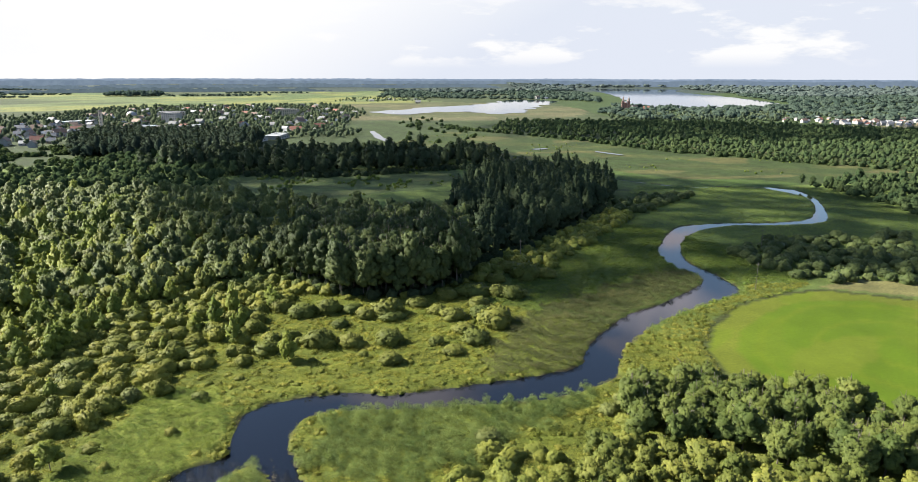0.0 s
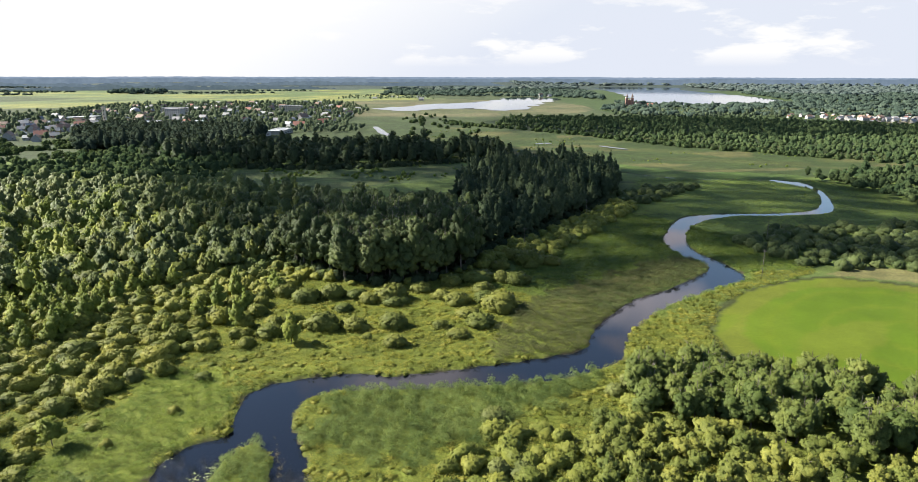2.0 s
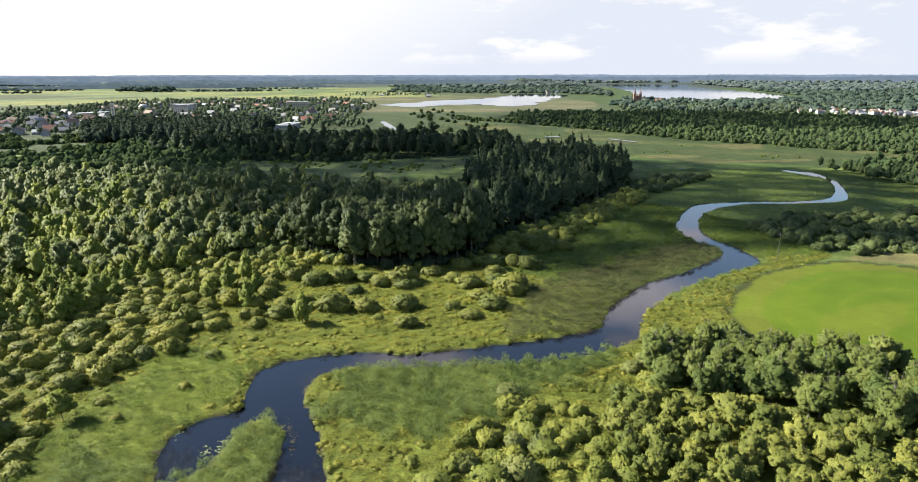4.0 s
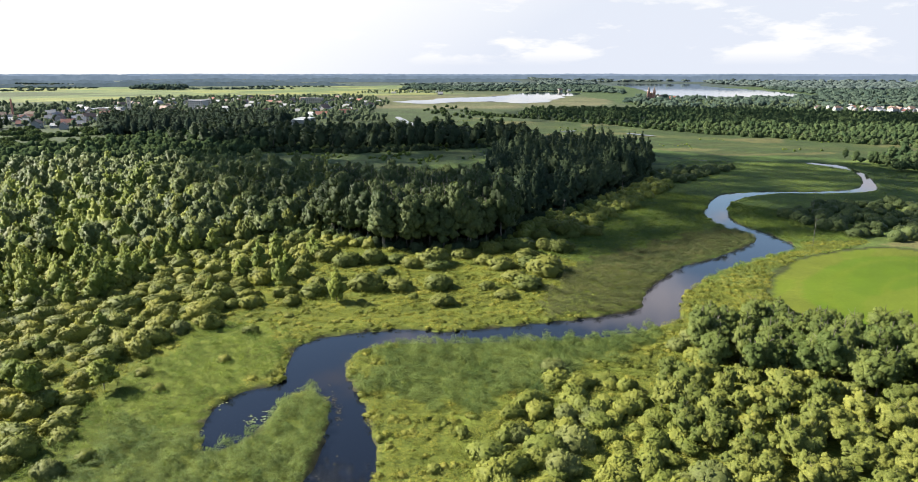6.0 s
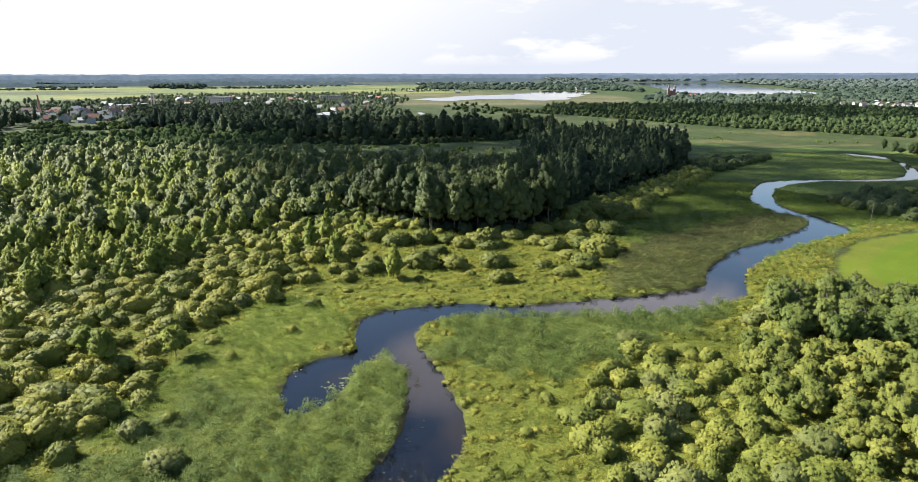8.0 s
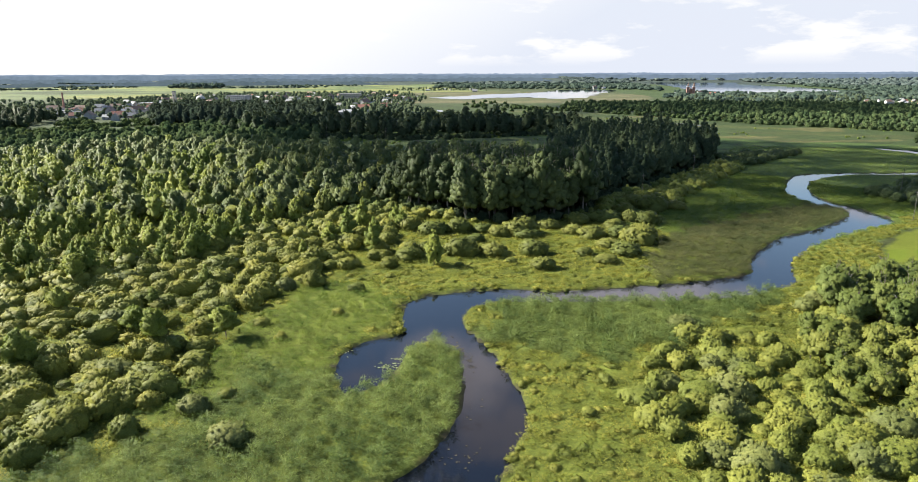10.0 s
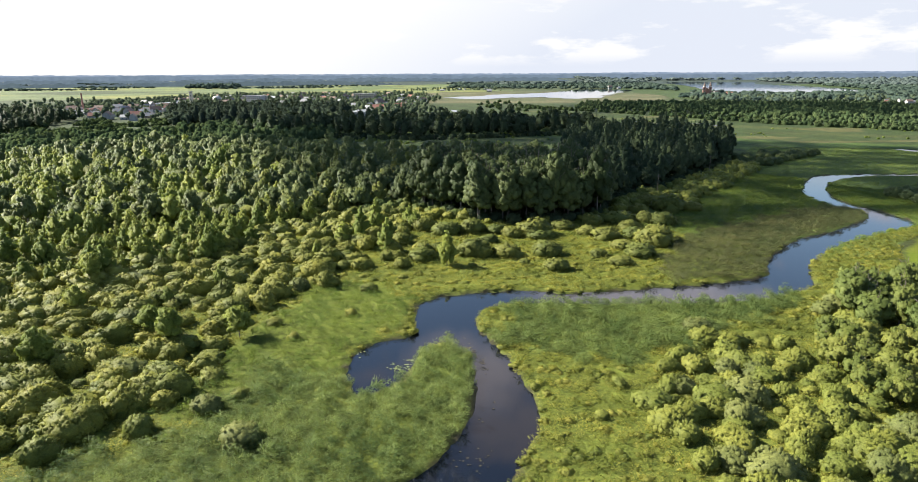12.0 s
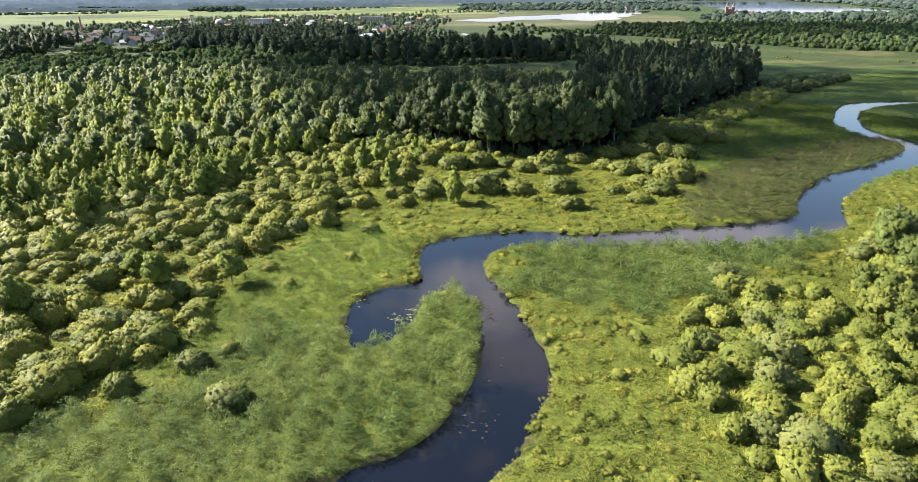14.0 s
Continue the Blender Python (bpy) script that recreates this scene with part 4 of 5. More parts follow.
birch_shapes = [crown(210 + i, tufted(214 + i, lobes_spire(220 + i, 14, 6.4 + i, 2.8, 0.2, 0.3), 60, 0.18, 0.5, 1.2), 900, 0.13, core=0.8, flat=0.8, inner=0.7, lift=0.8) for i in range(4)]
birch_stems = [trunk_of(230 + i, 6.0 + i, 0.1, 3) for i in range(4)]
lone_birch = [(-42.5, 161), (-74, 181), (-62, 186), (-70, 186), (-84, 196), (-98, 128), (-92, 140), (-78, 168), (-56, 200), (-67, 194), (-59, 207), (-60, 172), (-108, 188), (-124, 188), (-104, 176), (-114, 196)]
broad_shapes = [crown(234 + i, tufted(237 + i, lobes_round(238 + i, 10, 6.6 + 0.6 * i, 2.9, 0.2, -0.85, 0.3), 90, 0.16, 0.46, 1.2), 1500, 0.12, core=0.8, flat=0.75, inner=0.7, lift=0.6) for i in range(3)]
broad_stems = [trunk_of(241 + i, 6.6 + 0.6 * i, 0.12, 5) for i in range(3)]
plant_things("broad_birch", broad_shapes, [(-87, 108), (-76, 112), (-103, 97), (-115, 123), (-94, 114), (-122, 140)], BIRCH, "broad green birch standing over the willow scrub", "tree", "broad birches", 245, broad_stems, (0.95, 1.15))
young = scatter(YOUNG_WOOD, 5.6, 29, jitter=1.0)
plant_things("birch_tree", birch_shapes, np.vstack([young[:284], lone_birch]), BIRCH, "slender light green young birch among bushes", "tree", "young birches", 30, birch_stems, (0.5, 1.2))
plant_stuff("pale_scrub", mid_shapes, scatter(YOUNG_WOOD, 5.0, 154), GREEN_WILLOW, "pale olive willow scrub between the young birches", "bushes", 155, (0.35, 0.8))
silver = [(-130, 240), (-225, 235), (-110, 285), (-190, 215), (-145, 350), (-255, 290), (-85, 330), (-215, 350), (-150, 262), (-176, 300), (-118, 318), (-160, 225), (-205, 268), (-98, 372), (-66, 268), (-240, 330)]
plant_things("silver_willow", alder_shapes, silver, GREY_WILLOW, "round silver-grey willow tree in the forest", "tree", "silver willow trees", 47, alder_stems, (0.9, 1.3))

# bushes in dark leaves paint the shade at the foot of the forest
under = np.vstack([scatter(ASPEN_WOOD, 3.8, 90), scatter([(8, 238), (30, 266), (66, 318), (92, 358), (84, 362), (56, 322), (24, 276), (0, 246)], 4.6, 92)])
plant_stuff("understory", low_shapes[:2], under, DARK_LEAVES, "undergrowth below the forest edge, shade put into its dark colour", "bushes", 93, (0.5, 0.95))

# far woods
round_shapes = [crown(280 + i, tufted(284 + i, lobes_round(285 + i, 4, 8.0 + 0.7 * i, 4.4 - 0.2 * i, 0.3, -0.2, 0.2), 3, 0.8, 1.6, 1.2), 10, 0.7, core=0.92, flat=0.5, lift=0.5) for i in range(4)]
tiny_shapes = [crown(240 + i, lobes_round(250 + i, 4, 10.5 + i, 3.9 - 0.2 * i, 0.3, -0.4, 0.06 * i), 46, 0.75, core=0.9, flat=0.5, lift=0.8) for i in range(5)]
clump_shapes = [crown(260 + i, tufted(264 + i, lobes_round(270 + i, 3, 10, 15.0, 0.5, -0.1), 9, 2.6, 4.6, 1.15, 0.15), 6, 1.8, core=0.95, flat=0.4, lift=0.4) for i in range(4)]
BELT = [(-260, 525), (-150, 497), (-90, 487), (-40, 505), (10, 530), (55, 545), (40, 610), (-60, 630), (-200, 625)]
DARK_BLOCK = [(-338, 590), (-215, 578), (-190, 640), (-215, 770), (-405, 770), (-385, 670)]
LEFT_MID = [(-520, 300), (-330, 300), (-260, 405), (-160, 420), (-160, 500), (-230, 560), (-230, 640), (-300, 640), (-290, 500), (-420, 455), (-560, 430)]
PLANTATION = [(225, 672), (370, 520), (560, 520), (900, 760), (760, 830), (600, 910), (430, 1040), (300, 1060), (100, 1100), (60, 900), (180, 790)]
RIGHT_GROVE = [(238, 432), (250, 402), (252, 335), (262, 292), (320, 300), (380, 400), (380, 440), (300, 452)]
plant_stuff("shelter_belt", [(v * (1.4, 1.4, 1.0), f) for v, f in lite_shapes], scatter(BELT, 9.5, 31), DARK_LEAVES, "dark belt of trees behind the meadow", "trees", 32, (0.45, 1.1))
plant_stuff("belt_scrub", scrub_shapes, scatter([(-260, 518), (-150, 488), (-90, 478), (-40, 496), (10, 521), (60, 538), (55, 546), (10, 532), (-40, 507), (-90, 489), (-150, 499), (-260, 528)], 5.5, 96), DARK_LEAVES, "dark scrub along the foot of the tree belt", "bushes", 97, (0.5, 1.2))
plant_stuff("dark_wood", [(v * (1.25, 1.25, 0.98), f) for v, f in lite_shapes], scatter(DARK_BLOCK, 6.8, 33), SPRUCE, "dark conifer wood below the town", "forest", 34, (0.9, 1.12))
plant_stuff("mid_woods", round_shapes + tiny_shapes[:2], thin(scatter(LEFT_MID, 7.5, 35), 36, 0.9), PLANTED, "mixed trees between the forest and the town", "trees", 36, (0.5, 1.2))
planted = scatter(PLANTATION, 9.0, 37)
front = reach([(560, 520), (370, 520), (225, 672), (180, 790), (60, 900), (100, 1100)], planted[:, 0], planted[:, 1]) < 55 + 25 * waves(planted[:, 0], planted[:, 1], 120, 98)
plant_stuff("plantation_edge", round_shapes, planted[front], PLANTED, "lighter young trees along the edge of the plantation", "trees", 99, (0.4, 0.9))
plant_stuff("plantation", round_shapes, planted[~front], PLANTED, "young dense plantation across the marsh", "forest", 38, (0.55, 1.0))
plant_stuff("left_grove", [(v * (1.3, 1.3, 1.0), f) for v, f in lite_shapes], scatter([(-720, 500), (-470, 440), (-452, 560), (-500, 700), (-720, 760)], 9.5, 94), DARK_LEAVES, "tall dark trees beside the town meadow", "trees", 95, (0.6, 1.0))
plant_stuff("right_grove", plain_shapes, scatter(RIGHT_GROVE, 6.8, 39), PLANTED, "dark green grove at the river bend", "trees", 40, (0.6, 1.0))
marsh_bush = np.vstack([scatter([(205, 655), (290, 575), (362, 510), (420, 488), (560, 505), (560, 522), (370, 522), (225, 674), (170, 782), (60, 892), (0, 970), (-10, 950), (150, 770)], 8.5, 51),
                        thin(scatter([(-60, 640), (40, 640), (60, 900), (-40, 1180), (-90, 1150), (-60, 900)], 22, 52), 53, 0.5)])
town_scrub = patches([(-480, 480), (-290, 500), (-300, 640), (-340, 690), (-480, 690)], 7, 101, 60, 0.05)
plant_stuff("town_meadow_scrub", scrub_shapes, town_scrub, PLANTED, "dark shrubs in the meadow below the town", "bushes", 102, (0.4, 1.2))
plant_stuff("marsh_scrub", scrub_shapes, marsh_bush, PLANTED, "green willow scrub along the edge of the marsh", "bushes", 54, (0.7, 1.3))

# woods, hedges and trees of the far country
def dry(p):
    return p[~inside(SMALL_LAKE, p[:, 0], p[:, 1]) & ~inside(BIG_LAKE, p[:, 0], p[:, 1])]


RIDGE = [(-3900, 2300), (-2900, 1900), (-2300, 3300), (-1300, 3350), (-640, 3500), (0, 2900), (640, 3300), (800, 4250), (1500, 4250), (1300, 3300), (1200, 2300), (2600, 1700), (3900, 2300), (2600, 4000), (0, 4780), (-2600, 4000)]
EAST_COUNTRY = [(330, 1080), (640, 1110), (920, 1030), (1600, 1100), (2600, 1800), (1500, 3000), (1150, 2600), (1000, 1960), (860, 1620), (560, 1520), (420, 1650), (300, 1350)]
NORTH_COUNTRY = [(-250, 2300), (180, 2150), (320, 2150), (450, 1850), (560, 2600), (640, 3300), (400, 3400), (-300, 3500)]
WEST_COUNTRY = [(-1900, 1300), (-900, 1250), (-560, 1500), (-160, 1500), (-100, 2300), (-500, 3300), (-1300, 3300), (-2600, 3100)]
ridge = dry(patches(RIDGE, 46, 61, 700, -0.7))
ridge = ridge[(ridge[:, 0] > 400) | (np.hypot(ridge[:, 0], ridge[:, 1]) < 3250)]
ridge_shapes = [crown(274 + i, lobes_round(270 + i, 4, 11, 15.0, 0.5, -0.1), 6, 1.8, core=0.95, flat=0.4, lift=0.4) for i in range(3)]
plant_stuff("ridge_woods", ridge_shapes, ridge, HAZED_RIDGE, "forest on the far hills, haze blue in its leaf colour", "forest", 62, (1.1, 1.6), 400.0)
plant_stuff("east_woods", clump_shapes, dry(patches(EAST_COUNTRY, 28, 63, 330, -0.55)), HAZED_WOOD, "woods beside the large lake", "forest", 64, (0.5, 0.9), 150.0)
plant_stuff("north_woods", clump_shapes, dry(patches(NORTH_COUNTRY, 30, 65, 420, -0.6)), HAZED_WOOD, "woods beyond the small lake", "forest", 66, (0.5, 0.95), 200.0)
plant_stuff("west_copses", clump_shapes, patches(WEST_COUNTRY, 30, 67, 420, 0.8), HAZED_WOOD, "small copses between far fields", "trees", 68, (0.45, 0.8), 200.0)
copse = scatter([(-1240, 2420), (-1080, 2430), (-1060, 2520), (-1240, 2540)], 22, 69)
plant_stuff("field_copse", clump_shapes, copse, HAZED_WOOD, "dark copse in the middle of a field", "trees", 70, (1.2, 1.6))

# ---------------------------------------------------------------- the town
WALLS = [plain("cream_plaster", (0.24, 0.21, 0.16), (0.33, 0.30, 0.25)), plain("white_brick", (0.22, 0.215, 0.205), (0.31, 0.305, 0.295)),
         plain("grey_render", (0.20, 0.19, 0.18), (0.28, 0.27, 0.26)), plain("timber_boards", (0.22, 0.15, 0.09), (0.32, 0.22, 0.13))]
ROOFS = [plain("slate_roof", (0.11, 0.11, 0.115), (0.18, 0.18, 0.185)), plain("red_roof", (0.16, 0.06, 0.042), (0.23, 0.09, 0.062)),
         plain("brown_roof", (0.11, 0.07, 0.052), (0.16, 0.10, 0.075)), plain("light_metal_roof", (0.20, 0.20, 0.20), (0.29, 0.29, 0.29), rough=0.5)]
BRICK = plain("red_brick", (0.22, 0.11, 0.078), (0.30, 0.155, 0.115), 1.0)
PALE_BRICK = plain("pale_brick", (0.42, 0.36, 0.28), (0.52, 0.46, 0.38))
GLASS = plain("window_glass", (0.03, 0.035, 0.04), (0.05, 0.06, 0.07), rough=0.08, bump=0)
WOOD = plain("weathered_wood", (0.06, 0.052, 0.045), (0.10, 0.09, 0.08), 1.5, bump=0.4)
PAINT = plain("white_paint", (0.7, 0.7, 0.68), (0.8, 0.8, 0.78), bump=0)


def part(name, bm, mat, parent, label=""):
    me = bpy.data.meshes.new(name)
    bmesh.ops.recalc_face_normals(bm, faces=bm.faces[:])
    bm.to_mesh(me)
    bm.free()
    me.materials.append(mat)
    ob = new(name, me)
    ob.parent = parent
    if label:
        tagged(ob, label)
    return ob


def block(bm, x0, x1, y0, y1, z0, z1, edge=0.0):
    made = bmesh.ops.create_cube(bm, size=1.0, matrix=Matrix.Translation(((x0 + x1) / 2, (y0 + y1) / 2, (z0 + z1) / 2)) @ Matrix.Diagonal((x1 - x0, y1 - y0, z1 - z0, 1)))
    if edge:
        bmesh.ops.bevel(bm, geom=list({e for v in made["verts"] for e in v.link_edges}), offset=edge, segments=1, affect="EDGES")
    return bm


def gable(bm, half_x, half_y, z0, z1, over=0.5, thick=0.22):
    """A pitched roof with thick slopes that reach past the walls."""
    hy, hx = half_y + over, half_x + over
    drop = (z1 - z0) / half_y * over
    ends = []
    for x in (-hx, hx):
        ring = [(x, -hy, z0 - drop), (x, 0, z1), (x, hy, z0 - drop), (x, hy, z0 - drop + thick), (x, 0, z1 + thick * 1.3), (x, -hy, z0 - drop + thick)]
        ends.append([bm.verts.new(c) for c in ring])
    for k in range(6):
        bm.faces.new((ends[0][k], ends[0][(k + 1) % 6], ends[1][(k + 1) % 6], ends[1][k]))
    for e in ends:
        bm.faces.new((e[0], e[1], e[4], e[5]))
        bm.faces.new((e[1], e[2], e[3], e[4]))
    return bm


def house(length, width, eaves, ridge, wall_mat, roof_mat, label):
    """A gabled house: walls with gable ends, roof, chimney, door and windows."""
    root = new("house")
    hx, hy = length / 2, width / 2
    bm = bmesh.new()
    low = [bm.verts.new((x, y, -0.4)) for x, y in ((-hx, -hy), (hx, -hy), (hx, hy), (-hx, hy))]
    top = [bm.verts.new((x, y, eaves)) for x, y in ((-hx, -hy), (hx, -hy), (hx, hy), (-hx, hy))]
    peak = [bm.verts.new((x, 0, ridge - 0.02)) for x in (-hx, hx)]
    bm.faces.new((low[0], low[1], top[1], top[0]))
    bm.faces.new((low[2], low[3], top[3], top[2]))
    bm.faces.new((low[1], low[2], top[2], peak[1], top[1]))
    bm.faces.new((low[3], low[0], top[0], peak[0], top[3]))
    part("wall", bm, wall_mat, root)
    part("roof", gable(bmesh.new(), hx, hy, eaves, ridge), roof_mat, root)
    part("chimney", block(bmesh.new(), hx * 0.3, hx * 0.3 + 0.7, 0.3, 0.9, ridge - 1.2, ridge + 1.1, 0.05), BRICK, root)
    part("door", block(bmesh.new(), -0.5, 0.5, -hy - 0.06, -hy + 0.1, 0, 2.05), WOOD, root)
    for x in (-hx * 0.62, hx * 0.62):
        pane = part("window", block(bmesh.new(), x - 0.65, x + 0.65, -hy - 0.04, -hy + 0.1, 1.0, 2.4), GLASS, root)
        part("window_frame", block(bmesh.new(), x - 0.72, x + 0.72, -hy - 0.08, -hy - 0.02, 0.9, 1.0), PAINT, pane)
    for y in (-hy * 0.4, hy * 0.4):
        part("window", block(bmesh.new(), hx - 0.1, hx + 0.04, y - 0.5, y + 0.5, 1.0, 2.4), GLASS, root)
    return tagged(root, label, "house", "town houses")


HOUSES = [house(11, 8, 3.2, 6.8, WALLS[0], ROOFS[0], "cream plastered house with a grey gabled roof"),
          house(12, 8.5, 3.4, 7.2, WALLS[1], ROOFS[1], "white brick house with a red gabled roof"),
          house(10, 7.5, 3.0, 6.4, WALLS[3], ROOFS[0], "brown timber house with a grey gabled roof"),
          house(13, 9, 5.6, 9.4, WALLS[1], ROOFS[2], "two-storey white brick house with a brown roof"),
          house(14, 8, 3.0, 5.6, WALLS[2], ROOFS[3], "low grey house with a light metal roof"),
          house(11, 9, 5.4, 9.0, WALLS[2], ROOFS[0], "two-storey grey rendered house with slate roof")]


def flats(length, storeys, wall_mat, label):
    """A plain block of flats with rows of windows."""
    root = new("apartment_building")
    h, hx, hy = storeys * 2.9 + 0.8, length / 2, 6.0
    part("wall", block(bmesh.new(), -hx, hx, -hy, hy, -0.4, h), wall_mat, root)
    part("roof", block(bmesh.new(), -hx - 0.25, hx + 0.25, -hy - 0.25, hy + 0.25, h, h + 0.5, 0.08), ROOFS[0], root)
    count = int(length / 4.2)
    for s in range(storeys):
        for k in range(count):
            x = -hx + length * (k + 0.5) / count
            part("window", block(bmesh.new(), x - 0.8, x + 0.8, -hy - 0.05, -hy + 0.1, s * 2.9 + 1.3, s * 2.9 + 2.8), GLASS, root)
    return tagged(root, label, "apartment building", "blocks of flats")


def place_thing(ob, x, y, turn, scale=1.0):
    z = float(land(x, y))
    return copy_thing(ob, pose(x, y, z, 0, 0, turn) @ Matrix.Scale(scale, 4))


def fill_town(poly, gap, seed, keep, turn, scale=1.0):
    rng = np.random.default_rng(seed)
    for x, y in scatter(poly, gap, seed, 1.5, 0.25):
        if rng.uniform() < keep:
            k = int(rng.choice(6, p=(0.26, 0.10, 0.16, 0.16, 0.16, 0.16)))
            place_thing(HOUSES[k], x, y, turn + rng.choice((0, 90)) + rng.uniform(-8, 8), scale * rng.uniform(0.75, 1.05))


NEAR_TOWN = [(-640, 800), (-500, 715), (-430, 690), (-350, 740), (-330, 860), (-560, 960)]
MAIN_TOWN = [(-640, 960), (-330, 880), (-190, 820), (-160, 960), (-170, 1300), (-300, 1620), (-640, 1520)]
EAST_VILLAGE = [(540, 1120), (600, 1030), (700, 965), (860, 980), (1000, 1060), (960, 1150), (700, 1170)]
HAMLET = [(-330, 1900), (-60, 1950), (-40, 2200), (-300, 2250)]
fill_town(NEAR_TOWN, 24, 71, 0.85, 20)
fill_town(MAIN_TOWN, 44, 72, 0.7, -15)
fill_town(EAST_VILLAGE, 28, 73, 0.75, 10, 0.72)
fill_town([(600, 1010), (680, 985), (800, 985), (900, 1040), (760, 1080), (640, 1070)], 17, 174, 0.8, 10, 0.78)
fill_town(HAMLET, 60, 74, 0.5, 5)
for k, (x, y) in enumerate(((-80, 1840), (-200, 870), (-180, 930), (300, 2190), (330, 2200), (-226, 1010))):
    place_thing(HOUSES[(0, 1, 1, 3, 4, 3)[k]], x, y, 12 * k, 1.2)
for ob in HOUSES:
    k = HOUSES.index(ob)
    ob.matrix_basis = pose(-400 - 26 * k, 790 + 9 * k, 0, 0, 0, 20 + 7 * k)
flat_a = flats(42, 4, WALLS[0], "cream four-storey block of flats")
flat_b = flats(30, 5, WALLS[2], "grey five-storey block of flats")
flat_a.matrix_basis = pose(-480, 1160, 0, 0, 0, 15)
flat_b.matrix_basis = pose(-440, 1060, 0, 0, 0, -20)
place_thing(flat_a, -300, 1250, -12)


def long_hall(length, width, height, label):
    """A low works hall with a light stepped roof."""
    root = new("works_hall")
    part("wall", block(bmesh.new(), -length / 2, length / 2, -width / 2, width / 2, -0.3, height), WALLS[1], root)
    for k in range(3):
        x0 = -length / 2 + k * length / 3
        part("roof", block(bmesh.new(), x0 - 0.3, x0 + length / 3 + 0.1, -width / 2 - 0.5, width / 2 + 0.5, height + 0.5 * k, height + 0.5 * k + 0.45, 0.06), ROOFS[3], root)
    for k in range(int(length / 5)):
        x = -length / 2 + 2.5 + 5 * k
        part("window", block(bmesh.new(), x - 1.3, x + 1.3, -width / 2 - 0.05, -width / 2 + 0.1, 1.4, 2.8), GLASS, root)
    return tagged(root, label, "building", "works halls")


hall = long_hall(34, 18, 4.2, "low white works hall with light metal roofs")
hall.matrix_basis = pose(-222, 750, 0, 0, 0, 75)
for x, y, a, s in ((-205, 790, 80, 1.0), (-420, 905, 5, 1.2), (-360, 935, 8, 1.1), (-560, 1010, 0, 1.3)):
    place_thing(hall, x, y, a, s)


def round_stack(name, height, r0, r1, mat, label, category):
    """A tapering tall stack with a rim."""
    root = new(name)
    for piece, z0, z1, a, b in (("shaft", -0.5, height, r0, r1), ("rim", height - 1.0, height + 0.3, r1 * 1.18, r1 * 1.18)):
        bm = bmesh.new()
        bmesh.ops.create_cone(bm, cap_ends=True, segments=20, radius1=a, radius2=b, depth=z1 - z0, matrix=Matrix.Translation((0, 0, (z0 + z1) / 2)))
        part(piece, bm, mat, root)
    return tagged(root, label, category)


round_stack("factory_chimney", 25, 1.5, 0.95, BRICK, "tall red brick factory chimney above the trees", "chimney").matrix_basis = pose(-605, 862, 0)
tower = new("water_tower")
part("shaft", block(bmesh.new(), -2.0, 2.0, -2.0, 2.0, -0.5, 24, 0.2), PALE_BRICK, tower)
part("roof", block(bmesh.new(), -2.5, 2.5, -2.5, 2.5, 24, 25.2, 0.3), ROOFS[0], tower)
for z in (8, 13, 18):
    part("window", block(bmesh.new(), -0.6, 0.6, -2.06, -1.8, z, z + 2), GLASS, tower)
tagged(tower, "square pale brick tower above the town roofs", "tower").matrix_basis = pose(-490, 940, 0, 0, 0, 12)

# the rounded pale hall
dome = new("domed_hall")
bm = bmesh.new()
bmesh.ops.create_uvsphere(bm, u_segments=24, v_segments=12, radius=1.0, matrix=Matrix.Diagonal((9, 9, 8, 1)))
bmesh.ops.bisect_plane(bm, geom=bm.verts[:] + bm.edges[:] + bm.faces[:], plane_co=(0, 0, -0.2), plane_no=(0, 0, -1), clear_outer=True)
part("shell", bm, ROOFS[3], dome)
bm = bmesh.new()
bmesh.ops.create_cone(bm, cap_ends=True, segments=24, radius1=9.3, radius2=9.3, depth=2.4, matrix=Matrix.Translation((0, 0, 0.8)))
part("base", bm, WALLS[0], dome)
tagged(dome, "pale domed hall between the town trees", "building").matrix_basis = pose(-560, 1180, 4)


